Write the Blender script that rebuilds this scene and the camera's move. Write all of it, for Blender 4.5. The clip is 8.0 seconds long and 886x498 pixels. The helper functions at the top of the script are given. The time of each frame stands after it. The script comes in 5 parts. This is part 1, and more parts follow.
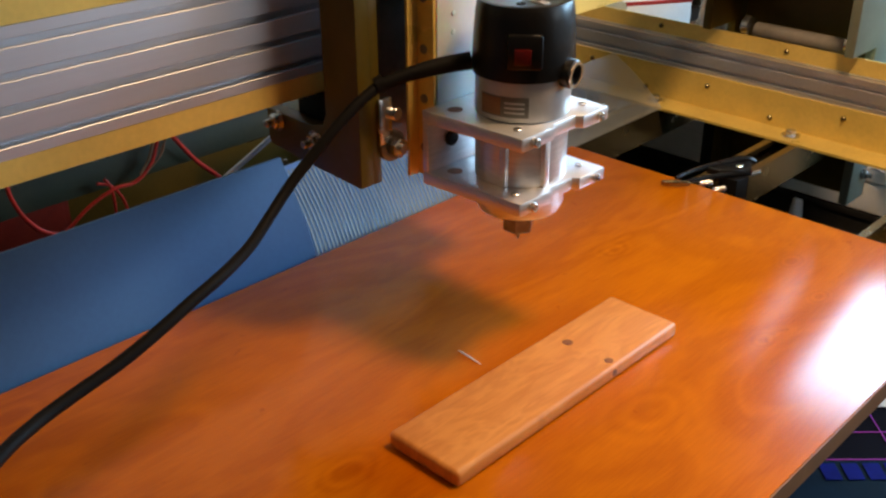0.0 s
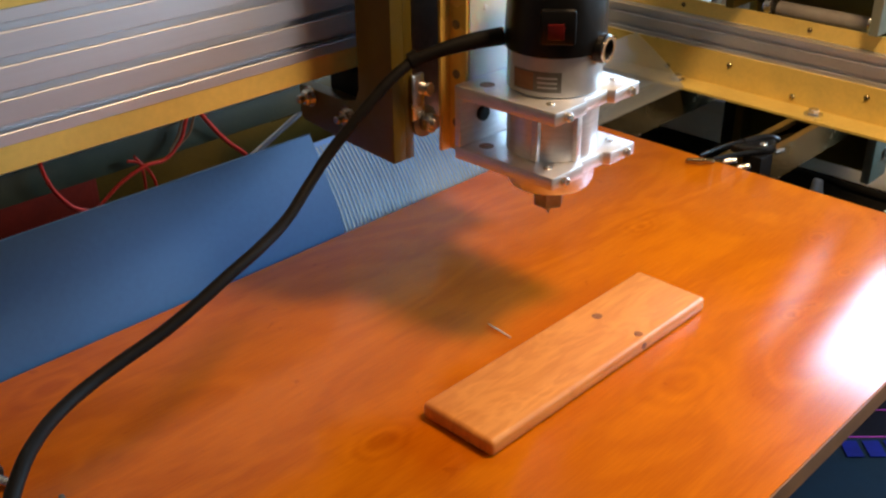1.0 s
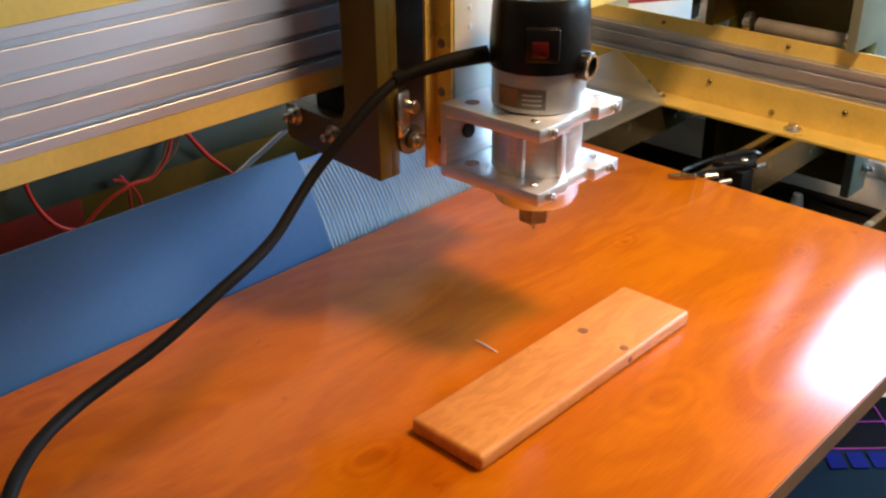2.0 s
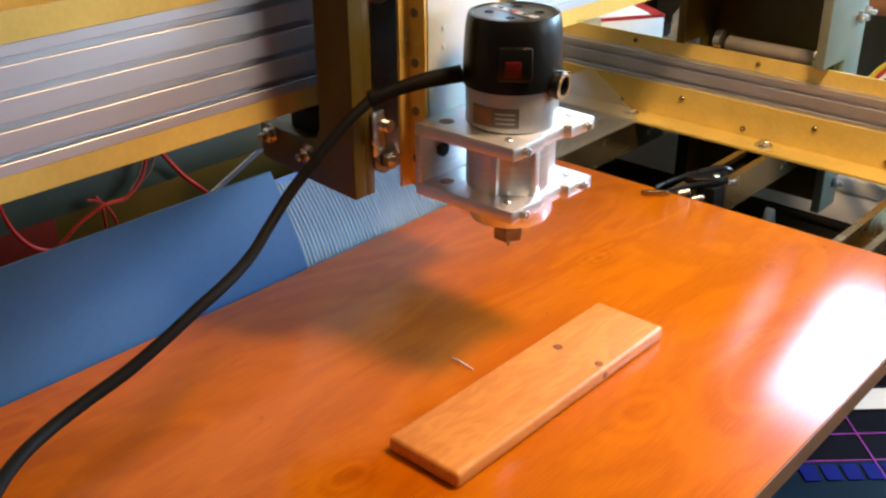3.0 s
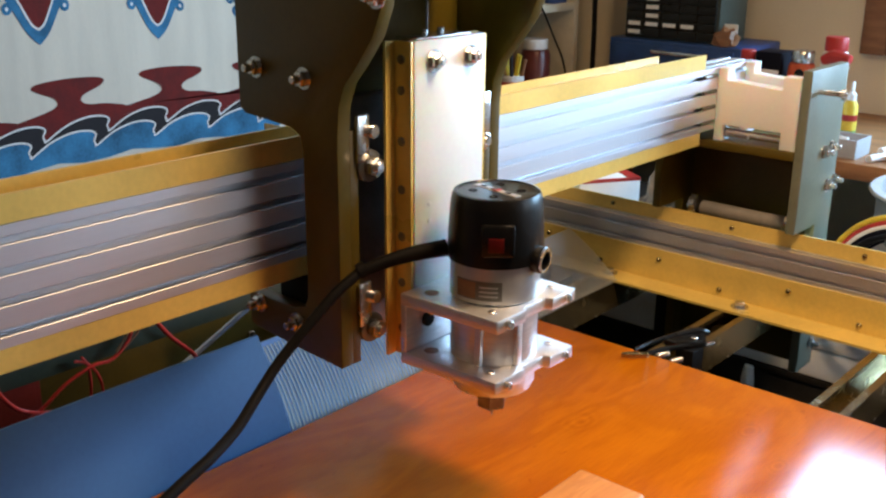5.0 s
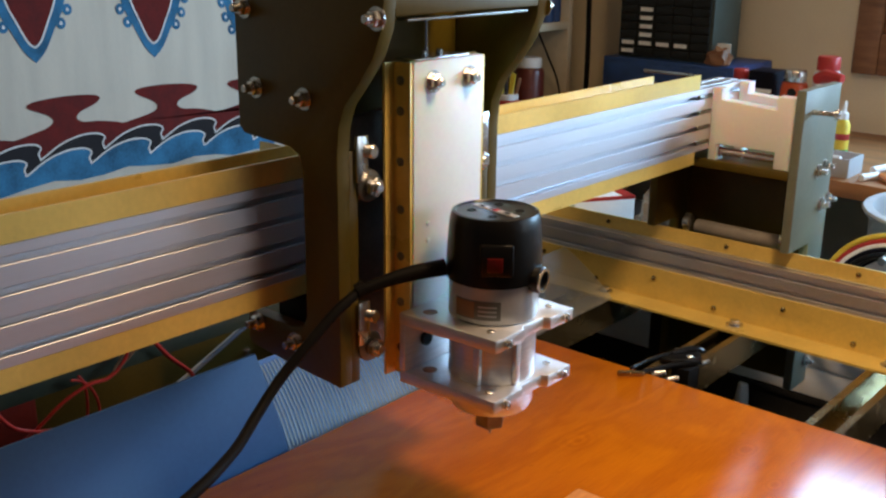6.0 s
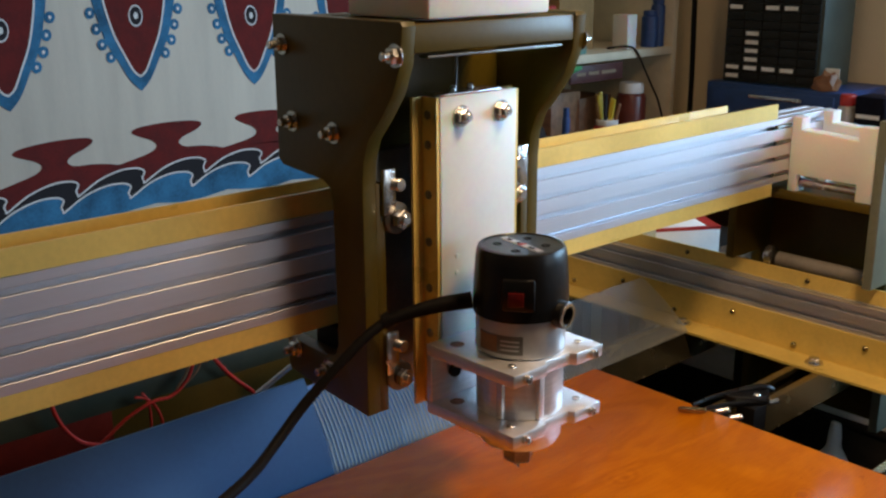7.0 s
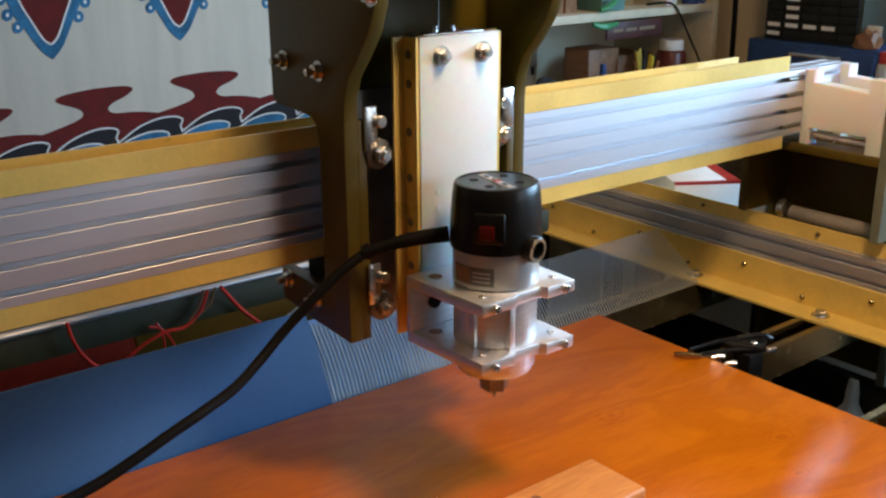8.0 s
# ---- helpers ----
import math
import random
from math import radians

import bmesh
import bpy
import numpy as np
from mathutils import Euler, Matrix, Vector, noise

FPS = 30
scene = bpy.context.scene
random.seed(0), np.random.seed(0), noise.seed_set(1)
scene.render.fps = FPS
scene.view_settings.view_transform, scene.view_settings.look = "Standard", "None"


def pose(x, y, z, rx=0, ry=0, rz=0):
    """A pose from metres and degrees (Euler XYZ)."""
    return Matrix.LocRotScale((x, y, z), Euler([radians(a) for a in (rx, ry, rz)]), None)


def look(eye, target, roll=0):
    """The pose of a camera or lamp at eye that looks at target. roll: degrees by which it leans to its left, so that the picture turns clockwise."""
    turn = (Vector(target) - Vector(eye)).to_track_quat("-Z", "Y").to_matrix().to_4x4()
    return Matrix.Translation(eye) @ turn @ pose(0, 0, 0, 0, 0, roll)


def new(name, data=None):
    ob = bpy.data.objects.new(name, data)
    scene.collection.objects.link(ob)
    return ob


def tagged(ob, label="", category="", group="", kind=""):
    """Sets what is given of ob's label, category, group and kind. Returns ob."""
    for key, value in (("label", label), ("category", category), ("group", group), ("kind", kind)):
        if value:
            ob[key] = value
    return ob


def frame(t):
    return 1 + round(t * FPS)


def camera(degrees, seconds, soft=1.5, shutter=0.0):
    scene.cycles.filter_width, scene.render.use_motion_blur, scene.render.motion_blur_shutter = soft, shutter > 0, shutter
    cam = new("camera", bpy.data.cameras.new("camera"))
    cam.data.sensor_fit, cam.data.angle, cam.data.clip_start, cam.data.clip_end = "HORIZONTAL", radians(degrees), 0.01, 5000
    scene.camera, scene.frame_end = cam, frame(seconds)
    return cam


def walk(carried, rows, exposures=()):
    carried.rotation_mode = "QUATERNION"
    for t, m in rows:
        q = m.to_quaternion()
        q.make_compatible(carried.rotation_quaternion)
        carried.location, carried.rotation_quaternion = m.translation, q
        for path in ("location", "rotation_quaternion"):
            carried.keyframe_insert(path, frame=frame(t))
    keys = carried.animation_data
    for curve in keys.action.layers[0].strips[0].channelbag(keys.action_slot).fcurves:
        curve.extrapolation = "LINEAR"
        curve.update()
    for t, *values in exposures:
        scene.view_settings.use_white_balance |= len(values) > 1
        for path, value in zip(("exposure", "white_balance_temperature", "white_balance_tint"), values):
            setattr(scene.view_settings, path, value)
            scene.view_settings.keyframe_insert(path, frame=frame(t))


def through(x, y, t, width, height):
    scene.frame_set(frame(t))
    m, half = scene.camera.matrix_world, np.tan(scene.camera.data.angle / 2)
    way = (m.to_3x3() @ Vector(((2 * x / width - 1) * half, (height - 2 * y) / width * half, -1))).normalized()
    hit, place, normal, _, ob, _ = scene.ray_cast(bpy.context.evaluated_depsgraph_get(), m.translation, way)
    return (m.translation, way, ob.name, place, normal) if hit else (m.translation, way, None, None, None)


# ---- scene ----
cam = camera(46.7, 8.0, soft=2.4)
METRES, EYE, TILT, LEAN, TURN = 0.26, 0.45, 0.0, 0.0, 44.0
ROWS = [
    (0.0, 0.0, 0.0, 0.0, -0.12, -27.12, 0.24),
    (0.5, -0.0254, -0.0474, 0.0315, -0.86, -25.98, 0.74),
    (1.0, -0.0623, -0.0444, -0.0134, 0.41, -27.94, 0.49),
    (2.5, -0.0748, -0.0692, -0.0005, -1.37, -26.6, 0.41),
    (3.0, -0.0708, -0.0775, 0.0074, -2.03, -26.11, 0.25),
    (3.5, -0.0692, -0.1068, 0.0815, -2.11, -21.22, 0.05),
    (4.0, -0.0711, -0.1233, 0.0862, -1.94, -20.62, 0.23),
    (4.5, -0.0742, -0.1181, 0.1007, -2.41, -19.34, -0.15),
    (6.0, -0.1049, -0.1274, 0.1252, -3.29, -17.24, -0.65),
    (6.5, -0.0565, -0.1006, 0.1417, -2.39, -17.11, -1.04),
    (7.0, 0.2006, -0.1373, 0.1672, 3.95, -16.11, 0.35),
    (7.5, 0.4227, -0.2299, 0.141, 7.69, -17.15, 0.57),
    (8.0, 0.4749, -0.2634, 0.1206, 7.69, -18.14, 0.26),
]
EXPOSURES = [(t, e, 7000 if t < 3.2 else 6700, 14) for t, e in ((0.0, -0.54), (0.5, -0.34), (1.0, -0.24), (2.5, 0.01), (3.0, 0.04), (3.5, -0.02), (4.0, -0.14), (4.5, -0.19), (6.0, -0.79), (6.5, -0.86), (7.0, -0.94), (7.5, -0.86), (8.0, -0.66))]
walk(cam, [(t, pose(0, 0, EYE, TILT, LEAN, TURN) @ pose(METRES * x, METRES * y, METRES * z, 90 + pitch, roll, yaw)) for t, x, y, z, yaw, pitch, roll in ROWS], EXPOSURES)

# ---- world, sun, lamps ----
world = bpy.data.worlds.new("world")
scene.world = world
world.use_nodes = True
wn = world.node_tree
sky = wn.nodes.new("ShaderNodeTexSky")
sky.sky_type, sky.sun_disc = "NISHITA", False
sky.sun_elevation, sky.sun_rotation = radians(35), radians(20)
wn.nodes["Background"].inputs[1].default_value = 0.12
wn.links.new(sky.outputs[0], wn.nodes["Background"].inputs[0])


def lamp(name, kind, m, power, colour, **sizes):
    data = bpy.data.lights.new(name, kind)
    data.energy, data.color = power, colour
    for key, value in sizes.items():
        if key == "size":
            data.shape, data.size, data.size_y = "RECTANGLE", value[0], value[1]
        if key == "radius":
            data.shadow_soft_size = value
        if key == "cone":
            data.spot_size, data.spot_blend = radians(value), 1.0
    ob = new(name, data)
    ob.matrix_world = m
    return ob


# daylight in the far and unseen side openings, and three unseen warm lamps
WIN_X0, WIN_X1, WIN_Z0, WIN_Z1, WALL_Y = -0.59, 1.30, 0.33, 0.84, 2.32
EAST_X, EW_Y0, EW_Y1, EW_Z0, EW_Z1 = 1.70, 1.30, 2.15, 0.25, 1.20
SKY_X0, SKY_X1, SKY_Z0, SKY_Z1 = -0.59, 1.00, 0.36, 0.80
lamp("window_daylight", "AREA", look(((SKY_X0 + SKY_X1) / 2, WALL_Y + 0.02, (SKY_Z0 + SKY_Z1) / 2), ((SKY_X0 + SKY_X1) / 2, 0.0, (SKY_Z0 + SKY_Z1) / 2)),
     96, (0.36, 0.68, 1.0), size=(SKY_X1 - SKY_X0, SKY_Z1 - SKY_Z0))
# unseen side opening, assumed for the cool light on the beam's left end
lamp("side_window_daylight", "AREA", look((EAST_X + 0.02, (EW_Y0 + EW_Y1) / 2, (EW_Z0 + EW_Z1) / 2), (0.0, (EW_Y0 + EW_Y1) / 2, (EW_Z0 + EW_Z1) / 2)),
     11, (0.70, 0.86, 1.0), size=(EW_Y1 - EW_Y0, EW_Z1 - EW_Z0))
# unseen overhead lamp, placed from the table shadow; cone added to dim the left
lamp("overhead_lamp", "SPOT", look((-0.10, 0.70, 1.0), (-0.34, 0.98, 0.0)), 54, (1.0, 0.70, 0.40), radius=0.10, cone=132)
# unseen fill, added to warm the cloth and brighten the far wall
lamp("warm_fill_north", "POINT", pose(-0.80, 1.50, 1.45), 10, (1.0, 0.72, 0.44), radius=0.10)
# unseen fill, added to warm the near plate and the cloth
lamp("warm_fill_rear", "POINT", pose(-0.70, -0.25, 1.42), 7, (1.0, 0.64, 0.30), radius=0.10)

# ---- materials ----


def material(name, colour, rough=0.5, metal=0.0, vary=0.12, scale=30.0, bump=0.05, bump_scale=200.0, stretch=(1, 1, 1), coat=0.0, second=None):
    """A procedural surface: colour with broad and fine variation, uneven gloss and fine relief."""
    m = bpy.data.materials.new(name)
    m.use_nodes = True
    t = m.node_tree
    n, l = t.nodes, t.links
    b = n["Principled BSDF"]
    b.inputs["Metallic"].default_value = metal
    b.inputs["Coat Weight"].default_value = coat
    b.inputs["Coat Roughness"].default_value = 0.15
    co = n.new("ShaderNodeTexCoord")
    mp = n.new("ShaderNodeMapping")
    mp.inputs["Scale"].default_value = stretch
    l.new(co.outputs["Object"], mp.inputs[0])
    broad = n.new("ShaderNodeTexNoise")
    broad.inputs["Scale"].default_value = scale
    broad.inputs["Detail"].default_value = 4
    l.new(mp.outputs[0], broad.inputs["Vector"])
    fine = n.new("ShaderNodeTexNoise")
    fine.inputs["Scale"].default_value = bump_scale
    fine.inputs["Detail"].default_value = 3
    l.new(mp.outputs[0], fine.inputs["Vector"])
    add = n.new("ShaderNodeMath")
    add.operation = "MULTIPLY_ADD"
    l.new(fine.outputs[0], add.inputs[0])
    add.inputs[1].default_value = 0.35
    l.new(broad.outputs[0], add.inputs[2])
    ramp = n.new("ShaderNodeValToRGB")
    lo, hi = [max(0.0, c * (1 - 2 * vary)) for c in colour], [min(1.0, c * (1 + vary)) for c in colour]
    if second:
        lo = second
    ramp.color_ramp.elements[0].position, ramp.color_ramp.elements[1].position = 0.45, 0.85
    ramp.color_ramp.elements[0].color, ramp.color_ramp.elements[1].color = (*lo, 1), (*hi, 1)
    l.new(add.outputs[0], ramp.inputs[0])
    l.new(ramp.outputs[0], b.inputs["Base Color"])
    mr = n.new("ShaderNodeMapRange")
    mr.inputs["To Min"].default_value, mr.inputs["To Max"].default_value = max(0.03, rough - 0.08), min(1, rough + 0.08)
    l.new(broad.outputs[0], mr.inputs[0])
    l.new(mr.outputs[0], b.inputs["Roughness"])
    bp = n.new("ShaderNodeBump")
    bp.inputs["Strength"].default_value, bp.inputs["Distance"].default_value = bump, 0.002
    l.new(fine.outputs[0], bp.inputs["Height"])
    l.new(bp.outputs[0], b.inputs["Normal"])
    return m



def wood(name, light, dark, rough, spec, grain, figure, contrast, knots=()):
    """Printed or planed wood: drawn-out grain along y, a slow swirling figure, small dark flecks."""
    m = bpy.data.materials.new(name)
    m.use_nodes = True
    n, l = m.node_tree.nodes, m.node_tree.links
    b = n["Principled BSDF"]
    b.inputs["Specular IOR Level"].default_value = spec
    co = n.new("ShaderNodeTexCoord")

    def noise_at(scale, stretch, detail, warp):
        mp = n.new("ShaderNodeMapping")
        mp.inputs["Scale"].default_value = stretch
        t = n.new("ShaderNodeTexNoise")
        t.inputs["Scale"].default_value, t.inputs["Detail"].default_value, t.inputs["Distortion"].default_value = scale, detail, warp
        l.new(co.outputs["Object"], mp.inputs[0])
        l.new(mp.outputs[0], t.inputs["Vector"])
        return t

    def step(a, op, v):
        k = n.new("ShaderNodeMath")
        k.operation = op
        l.new(a, k.inputs[0])
        if isinstance(v, float):
            k.inputs[1].default_value = v
        else:
            l.new(v, k.inputs[1])
        return k.outputs[0]
    swirl = noise_at(figure, (2.6, 0.8, 1), 3, 1.2)
    bands = step(step(step(swirl.outputs[0], "MULTIPLY", 26.0), "SINE", 0.0), "MULTIPLY", 0.10)
    fine = noise_at(grain, (5, 0.35, 1), 5, 0.3)
    cloud = noise_at(figure * 0.55, (1.6, 0.8, 1), 3, 0.4)
    fleck = noise_at(grain * 0.35, (2.2, 0.9, 1), 2, 0.8)
    dots = step(step(fleck.outputs[0], "LESS_THAN", 0.27), "MULTIPLY", -0.22)
    total = step(step(step(fine.outputs[0], "MULTIPLY", 0.42), "ADD", step(cloud.outputs[0], "MULTIPLY", 0.6)), "ADD", bands)
    total = step(total, "ADD", dots)
    for kx, ky, kr in knots:
        # rings that die away round a small dark heart
        mp = n.new("ShaderNodeMapping")
        mp.inputs["Location"].default_value = (-kx / kr, -ky / (1.7 * kr), 0)
        mp.inputs["Scale"].default_value = (1 / kr, 1 / (1.7 * kr), 0)
        far = n.new("ShaderNodeVectorMath")
        far.operation = "LENGTH"
        l.new(co.outputs["Object"], mp.inputs[0])
        l.new(mp.outputs[0], far.inputs[0])
        away = step(far.outputs["Value"], "ADD", step(swirl.outputs[0], "MULTIPLY", 0.9))
        fade = step(step(step(away, "MULTIPLY", -0.75), "ADD", 1.15), "MAXIMUM", 0.0)
        rings = step(step(step(step(away, "MULTIPLY", 17.0), "SINE", 0.0), "MULTIPLY", 0.17), "MULTIPLY", fade)
        heart = step(step(step(step(away, "MULTIPLY", -2.6), "ADD", 1.7), "MAXIMUM", 0.0), "MULTIPLY", -0.55)
        total = step(step(total, "ADD", rings), "ADD", heart)
    ramp = n.new("ShaderNodeValToRGB")
    ramp.color_ramp.elements[0].position, ramp.color_ramp.elements[1].position = 0.5 - contrast, 0.62 + contrast
    ramp.color_ramp.elements[0].color, ramp.color_ramp.elements[1].color = (*dark, 1), (*light, 1)
    l.new(total, ramp.inputs[0])
    l.new(ramp.outputs[0], b.inputs["Base Color"])
    mr = n.new("ShaderNodeMapRange")
    mr.inputs["To Min"].default_value, mr.inputs["To Max"].default_value = rough - 0.04, rough + 0.06
    l.new(cloud.outputs[0], mr.inputs[0])
    l.new(mr.outputs[0], b.inputs["Roughness"])
    bp = n.new("ShaderNodeBump")
    bp.inputs["Strength"].default_value, bp.inputs["Distance"].default_value = 0.04, 0.001
    l.new(fine.outputs[0], bp.inputs["Height"])
    l.new(bp.outputs[0], b.inputs["Normal"])
    return m


KNOTS = ((0.132, 0.348, 0.035), (-0.039, 0.544, 0.018), (0.144, 0.495, 0.014), (0.020, 0.151, 0.024), (0.094, 0.639, 0.014), (-0.204, 0.021, 0.03), (0.143, 0.593, 0.012))
M_TABLE = wood("orange_laminate", (0.66, 0.165, 0.004), (0.40, 0.078, 0.002), 0.16, 0.18, 110.0, 5.0, 0.27, KNOTS)
M_TABLE_EDGE = material("laminate_edge", (0.26, 0.10, 0.03), 0.5)
M_PINE = wood("pine", (0.80, 0.31, 0.070), (0.62, 0.205, 0.040), 0.42, 0.4, 90.0, 16.0, 0.15)
M_ALU = material("anodised_aluminium", (0.74, 0.73, 0.77), 0.42, 0.85, vary=0.05, scale=15, stretch=(1, 0.05, 1))
M_GOLD = material("yellow_angle", (0.80, 0.58, 0.16), 0.3, 0.1, vary=0.08, scale=12)
M_OLIVE = material("olive_paint", (0.085, 0.060, 0.006), 0.40, vary=0.12, scale=12)
# outer foot plate: window sheen on the olive put into a paler base colour
M_OLIVE_SHEEN = material("grey_green_tone", (0.17, 0.19, 0.145), 0.36, vary=0.1, scale=14)
M_HDPE = material("white_plastic", (0.78, 0.77, 0.77), 0.45, vary=0.03, scale=10)
hd = M_HDPE.node_tree.nodes["Principled BSDF"]
hd.inputs["Subsurface Weight"].default_value, hd.inputs["Subsurface Scale"].default_value = 0.5, 0.02
M_BLACK = material("black_plastic", (0.006, 0.0055, 0.0055), 0.3, vary=0.2, bump=0.1)
M_RUBBER = material("black_rubber", (0.006, 0.005, 0.0045), 0.6)
M_GREY = material("grey_cast_body", (0.60, 0.59, 0.58), 0.34, 0.6, vary=0.06)
M_MILLED = material("milled_aluminium", (0.88, 0.87, 0.88), 0.37, 0.82, vary=0.05, scale=60, bump=0.03, stretch=(1, 1, 6))
M_STEEL = material("zinc_steel", (0.68, 0.67, 0.66), 0.25, 0.95, vary=0.08, scale=90)
M_COLLET = material("collet_steel", (0.26, 0.25, 0.25), 0.22, 0.7, vary=0.2, scale=120)
M_DARKSTEEL = material("dark_steel", (0.20, 0.19, 0.17), 0.4, 0.8, vary=0.15)
M_STRUT = material("strut_channel", (0.34, 0.27, 0.14), 0.25, 0.9, vary=0.1)
M_BLUE = material("blue_sheet", (0.036, 0.132, 0.30), 0.5, vary=0.08, scale=5, bump=0.01)
M_RED = material("red_wire", (0.78, 0.035, 0.02), 0.4)
M_WALL = material("cream_wall", (0.84, 0.73, 0.53), 0.8, vary=0.04, scale=4)
M_FLOOR = material("dark_floor", (0.018, 0.016, 0.014), 0.8, vary=0.2)
# for the unseen ceiling and walls, darkened only to cut bounced light
M_BOUNCE_CUT = material("dark_bounce_cut", (0.10, 0.065, 0.04), 0.7, vary=0.15, scale=6)
M_TUB = material("grey_tub", (0.42, 0.42, 0.43), 0.5, vary=0.05)
M_SWITCH = material("dark_red_switch", (0.10, 0.005, 0.004), 0.3)
M_CLOTH = material("cotton_cloth", (0.74, 0.67, 0.56), 0.9, vary=0.05, scale=9, stretch=(1, 3, 0.4))
M_MAROON = material("maroon_dye", (0.15, 0.012, 0.010), 0.9, vary=0.15)
M_CBLUE = material("blue_dye", (0.035, 0.19, 0.36), 0.9, vary=0.25, scale=20)
M_CBLACK = material("black_dye", (0.02, 0.018, 0.022), 0.9)
M_CABINET = material("dark_green_cabinet", (0.05, 0.06, 0.045), 0.5)
M_DRAWER = material("smoky_drawer", (0.02, 0.02, 0.018), 0.3)
M_PAPER = material("white_paper", (0.8, 0.8, 0.78), 0.7, vary=0.03)
M_TOOLBLUE = material("blue_toolbox", (0.02, 0.06, 0.20), 0.45)
M_SHELF = material("painted_shelf", (0.66, 0.58, 0.42), 0.6, vary=0.05)
M_WOOD = material("brown_wood", (0.28, 0.13, 0.06), 0.5, vary=0.2, scale=10, stretch=(1, 6, 6))
M_BENCH = material("bench_wood", (0.36, 0.16, 0.06), 0.5, vary=0.2, scale=6, stretch=(1, 6, 6))
M_REDPL = material("red_plastic", (0.45, 0.03, 0.025), 0.4)
M_YELLOW = material("yellow_label", (0.75, 0.55, 0.05), 0.45)
M_GREEN = material("green_plastic", (0.05, 0.30, 0.12), 0.4)
M_NAVY = material("navy_box", (0.004, 0.004, 0.010), 0.6)
M_PURPLE = material("purple_line", (0.40, 0.05, 0.50), 0.5)

for dull in (M_FLOOR, M_NAVY, M_RUBBER, M_DRAWER):
    dull.node_tree.nodes["Principled BSDF"].inputs["Specular IOR Level"].default_value = 0.12

M_BLACK.node_tree.nodes["Principled BSDF"].inputs["Specular IOR Level"].default_value = 0.4
M_OLIVE.node_tree.nodes["Principled BSDF"].inputs["Specular IOR Level"].default_value = 0.35
M_INK = material("dark_blue_ink", (0.004, 0.010, 0.18), 0.6)
M_INK.node_tree.nodes["Principled BSDF"].inputs["Specular IOR Level"].default_value = 0.1
M_KNOT = material("dark_knot", (0.27, 0.085, 0.028), 0.5, vary=0.3, scale=300)

# ---- mesh helpers ----
ORIGIN = {}


def thing(name, base, label, category, group="", kind=""):
    ob = new(name)
    ob.location = base
    ob.empty_display_size = 0.02
    ORIGIN[ob] = Vector(base)
    return tagged(ob, label, category, group, kind)


def part(name, bm, mat, parent=None, label=""):
    """Links a bmesh, drawn in world metres, as one mesh under its parent."""
    me = bpy.data.meshes.new(name)
    base = ORIGIN[parent] if parent else Vector((0, 0, 0))
    bmesh.ops.translate(bm, verts=bm.verts, vec=-base)
    bmesh.ops.recalc_face_normals(bm, faces=bm.faces)
    bm.to_mesh(me)
    bm.free()
    bent = name in ("sheet", "front_skin", "rear_skin", "tub_wall")
    for p in me.polygons:
        p.use_smooth = bent or p.area < 4e-4
    me.set_sharp_from_angle(angle=radians(35))
    for one in mat if isinstance(mat, (list, tuple)) else [mat]:
        me.materials.append(one)
    ob = new(name, me)
    if parent:
        ob.parent = parent
        ORIGIN[ob] = base
    if label:
        ob["label"] = label
    return ob


def structure(name, bm, mat, label, category):
    ob = part(name, bm, mat)
    ORIGIN[ob] = Vector((0, 0, 0))
    return tagged(ob, label, category, kind="structure")


def box(lo, hi, bevel=0.0, bm=None, seg=2):
    """An upright block between two corners, with rounded edges."""
    made = bmesh.new()
    v = [made.verts.new((x, y, z)) for x in (lo[0], hi[0]) for y in (lo[1], hi[1]) for z in (lo[2], hi[2])]
    for f in ((0, 1, 3, 2), (4, 6, 7, 5), (0, 4, 5, 1), (2, 3, 7, 6), (0, 2, 6, 4), (1, 5, 7, 3)):
        made.faces.new([v[i] for i in f])
    if bevel:
        bmesh.ops.bevel(made, geom=made.edges[:], offset=bevel, segments=seg, affect="EDGES", profile=0.5)
    return join(made, bm)


def join(made, bm):
    if bm is None:
        return made
    me = bpy.data.meshes.new("tmp")
    made.to_mesh(me)
    made.free()
    bm.from_mesh(me)
    bpy.data.meshes.remove(me)
    return bm


def prism(outline, axis, lo, hi, bevel=0.0, bm=None):
    """An outline pushed along an axis ("x": points are (y, z); "y": (x, z); "z": (x, y))."""
    made = bmesh.new()

    def spot(p, d):
        return {"x": (d, p[0], p[1]), "y": (p[0], d, p[1]), "z": (p[0], p[1], d)}[axis]
    a = [made.verts.new(spot(p, lo)) for p in outline]
    b = [made.verts.new(spot(p, hi)) for p in outline]
    made.faces.new(a)
    made.faces.new(b[::-1])
    for i in range(len(a)):
        j = (i + 1) % len(a)
        made.faces.new((a[i], b[i], b[j], a[j]))
    bmesh.ops.recalc_face_normals(made, faces=made.faces)
    if bevel:
        rim = [e for e in made.edges if (e.verts[0] in a) == (e.verts[1] in a)]
        bmesh.ops.bevel(made, geom=rim, offset=bevel, segments=2, affect="EDGES", profile=0.5)
    return join(made, bm)


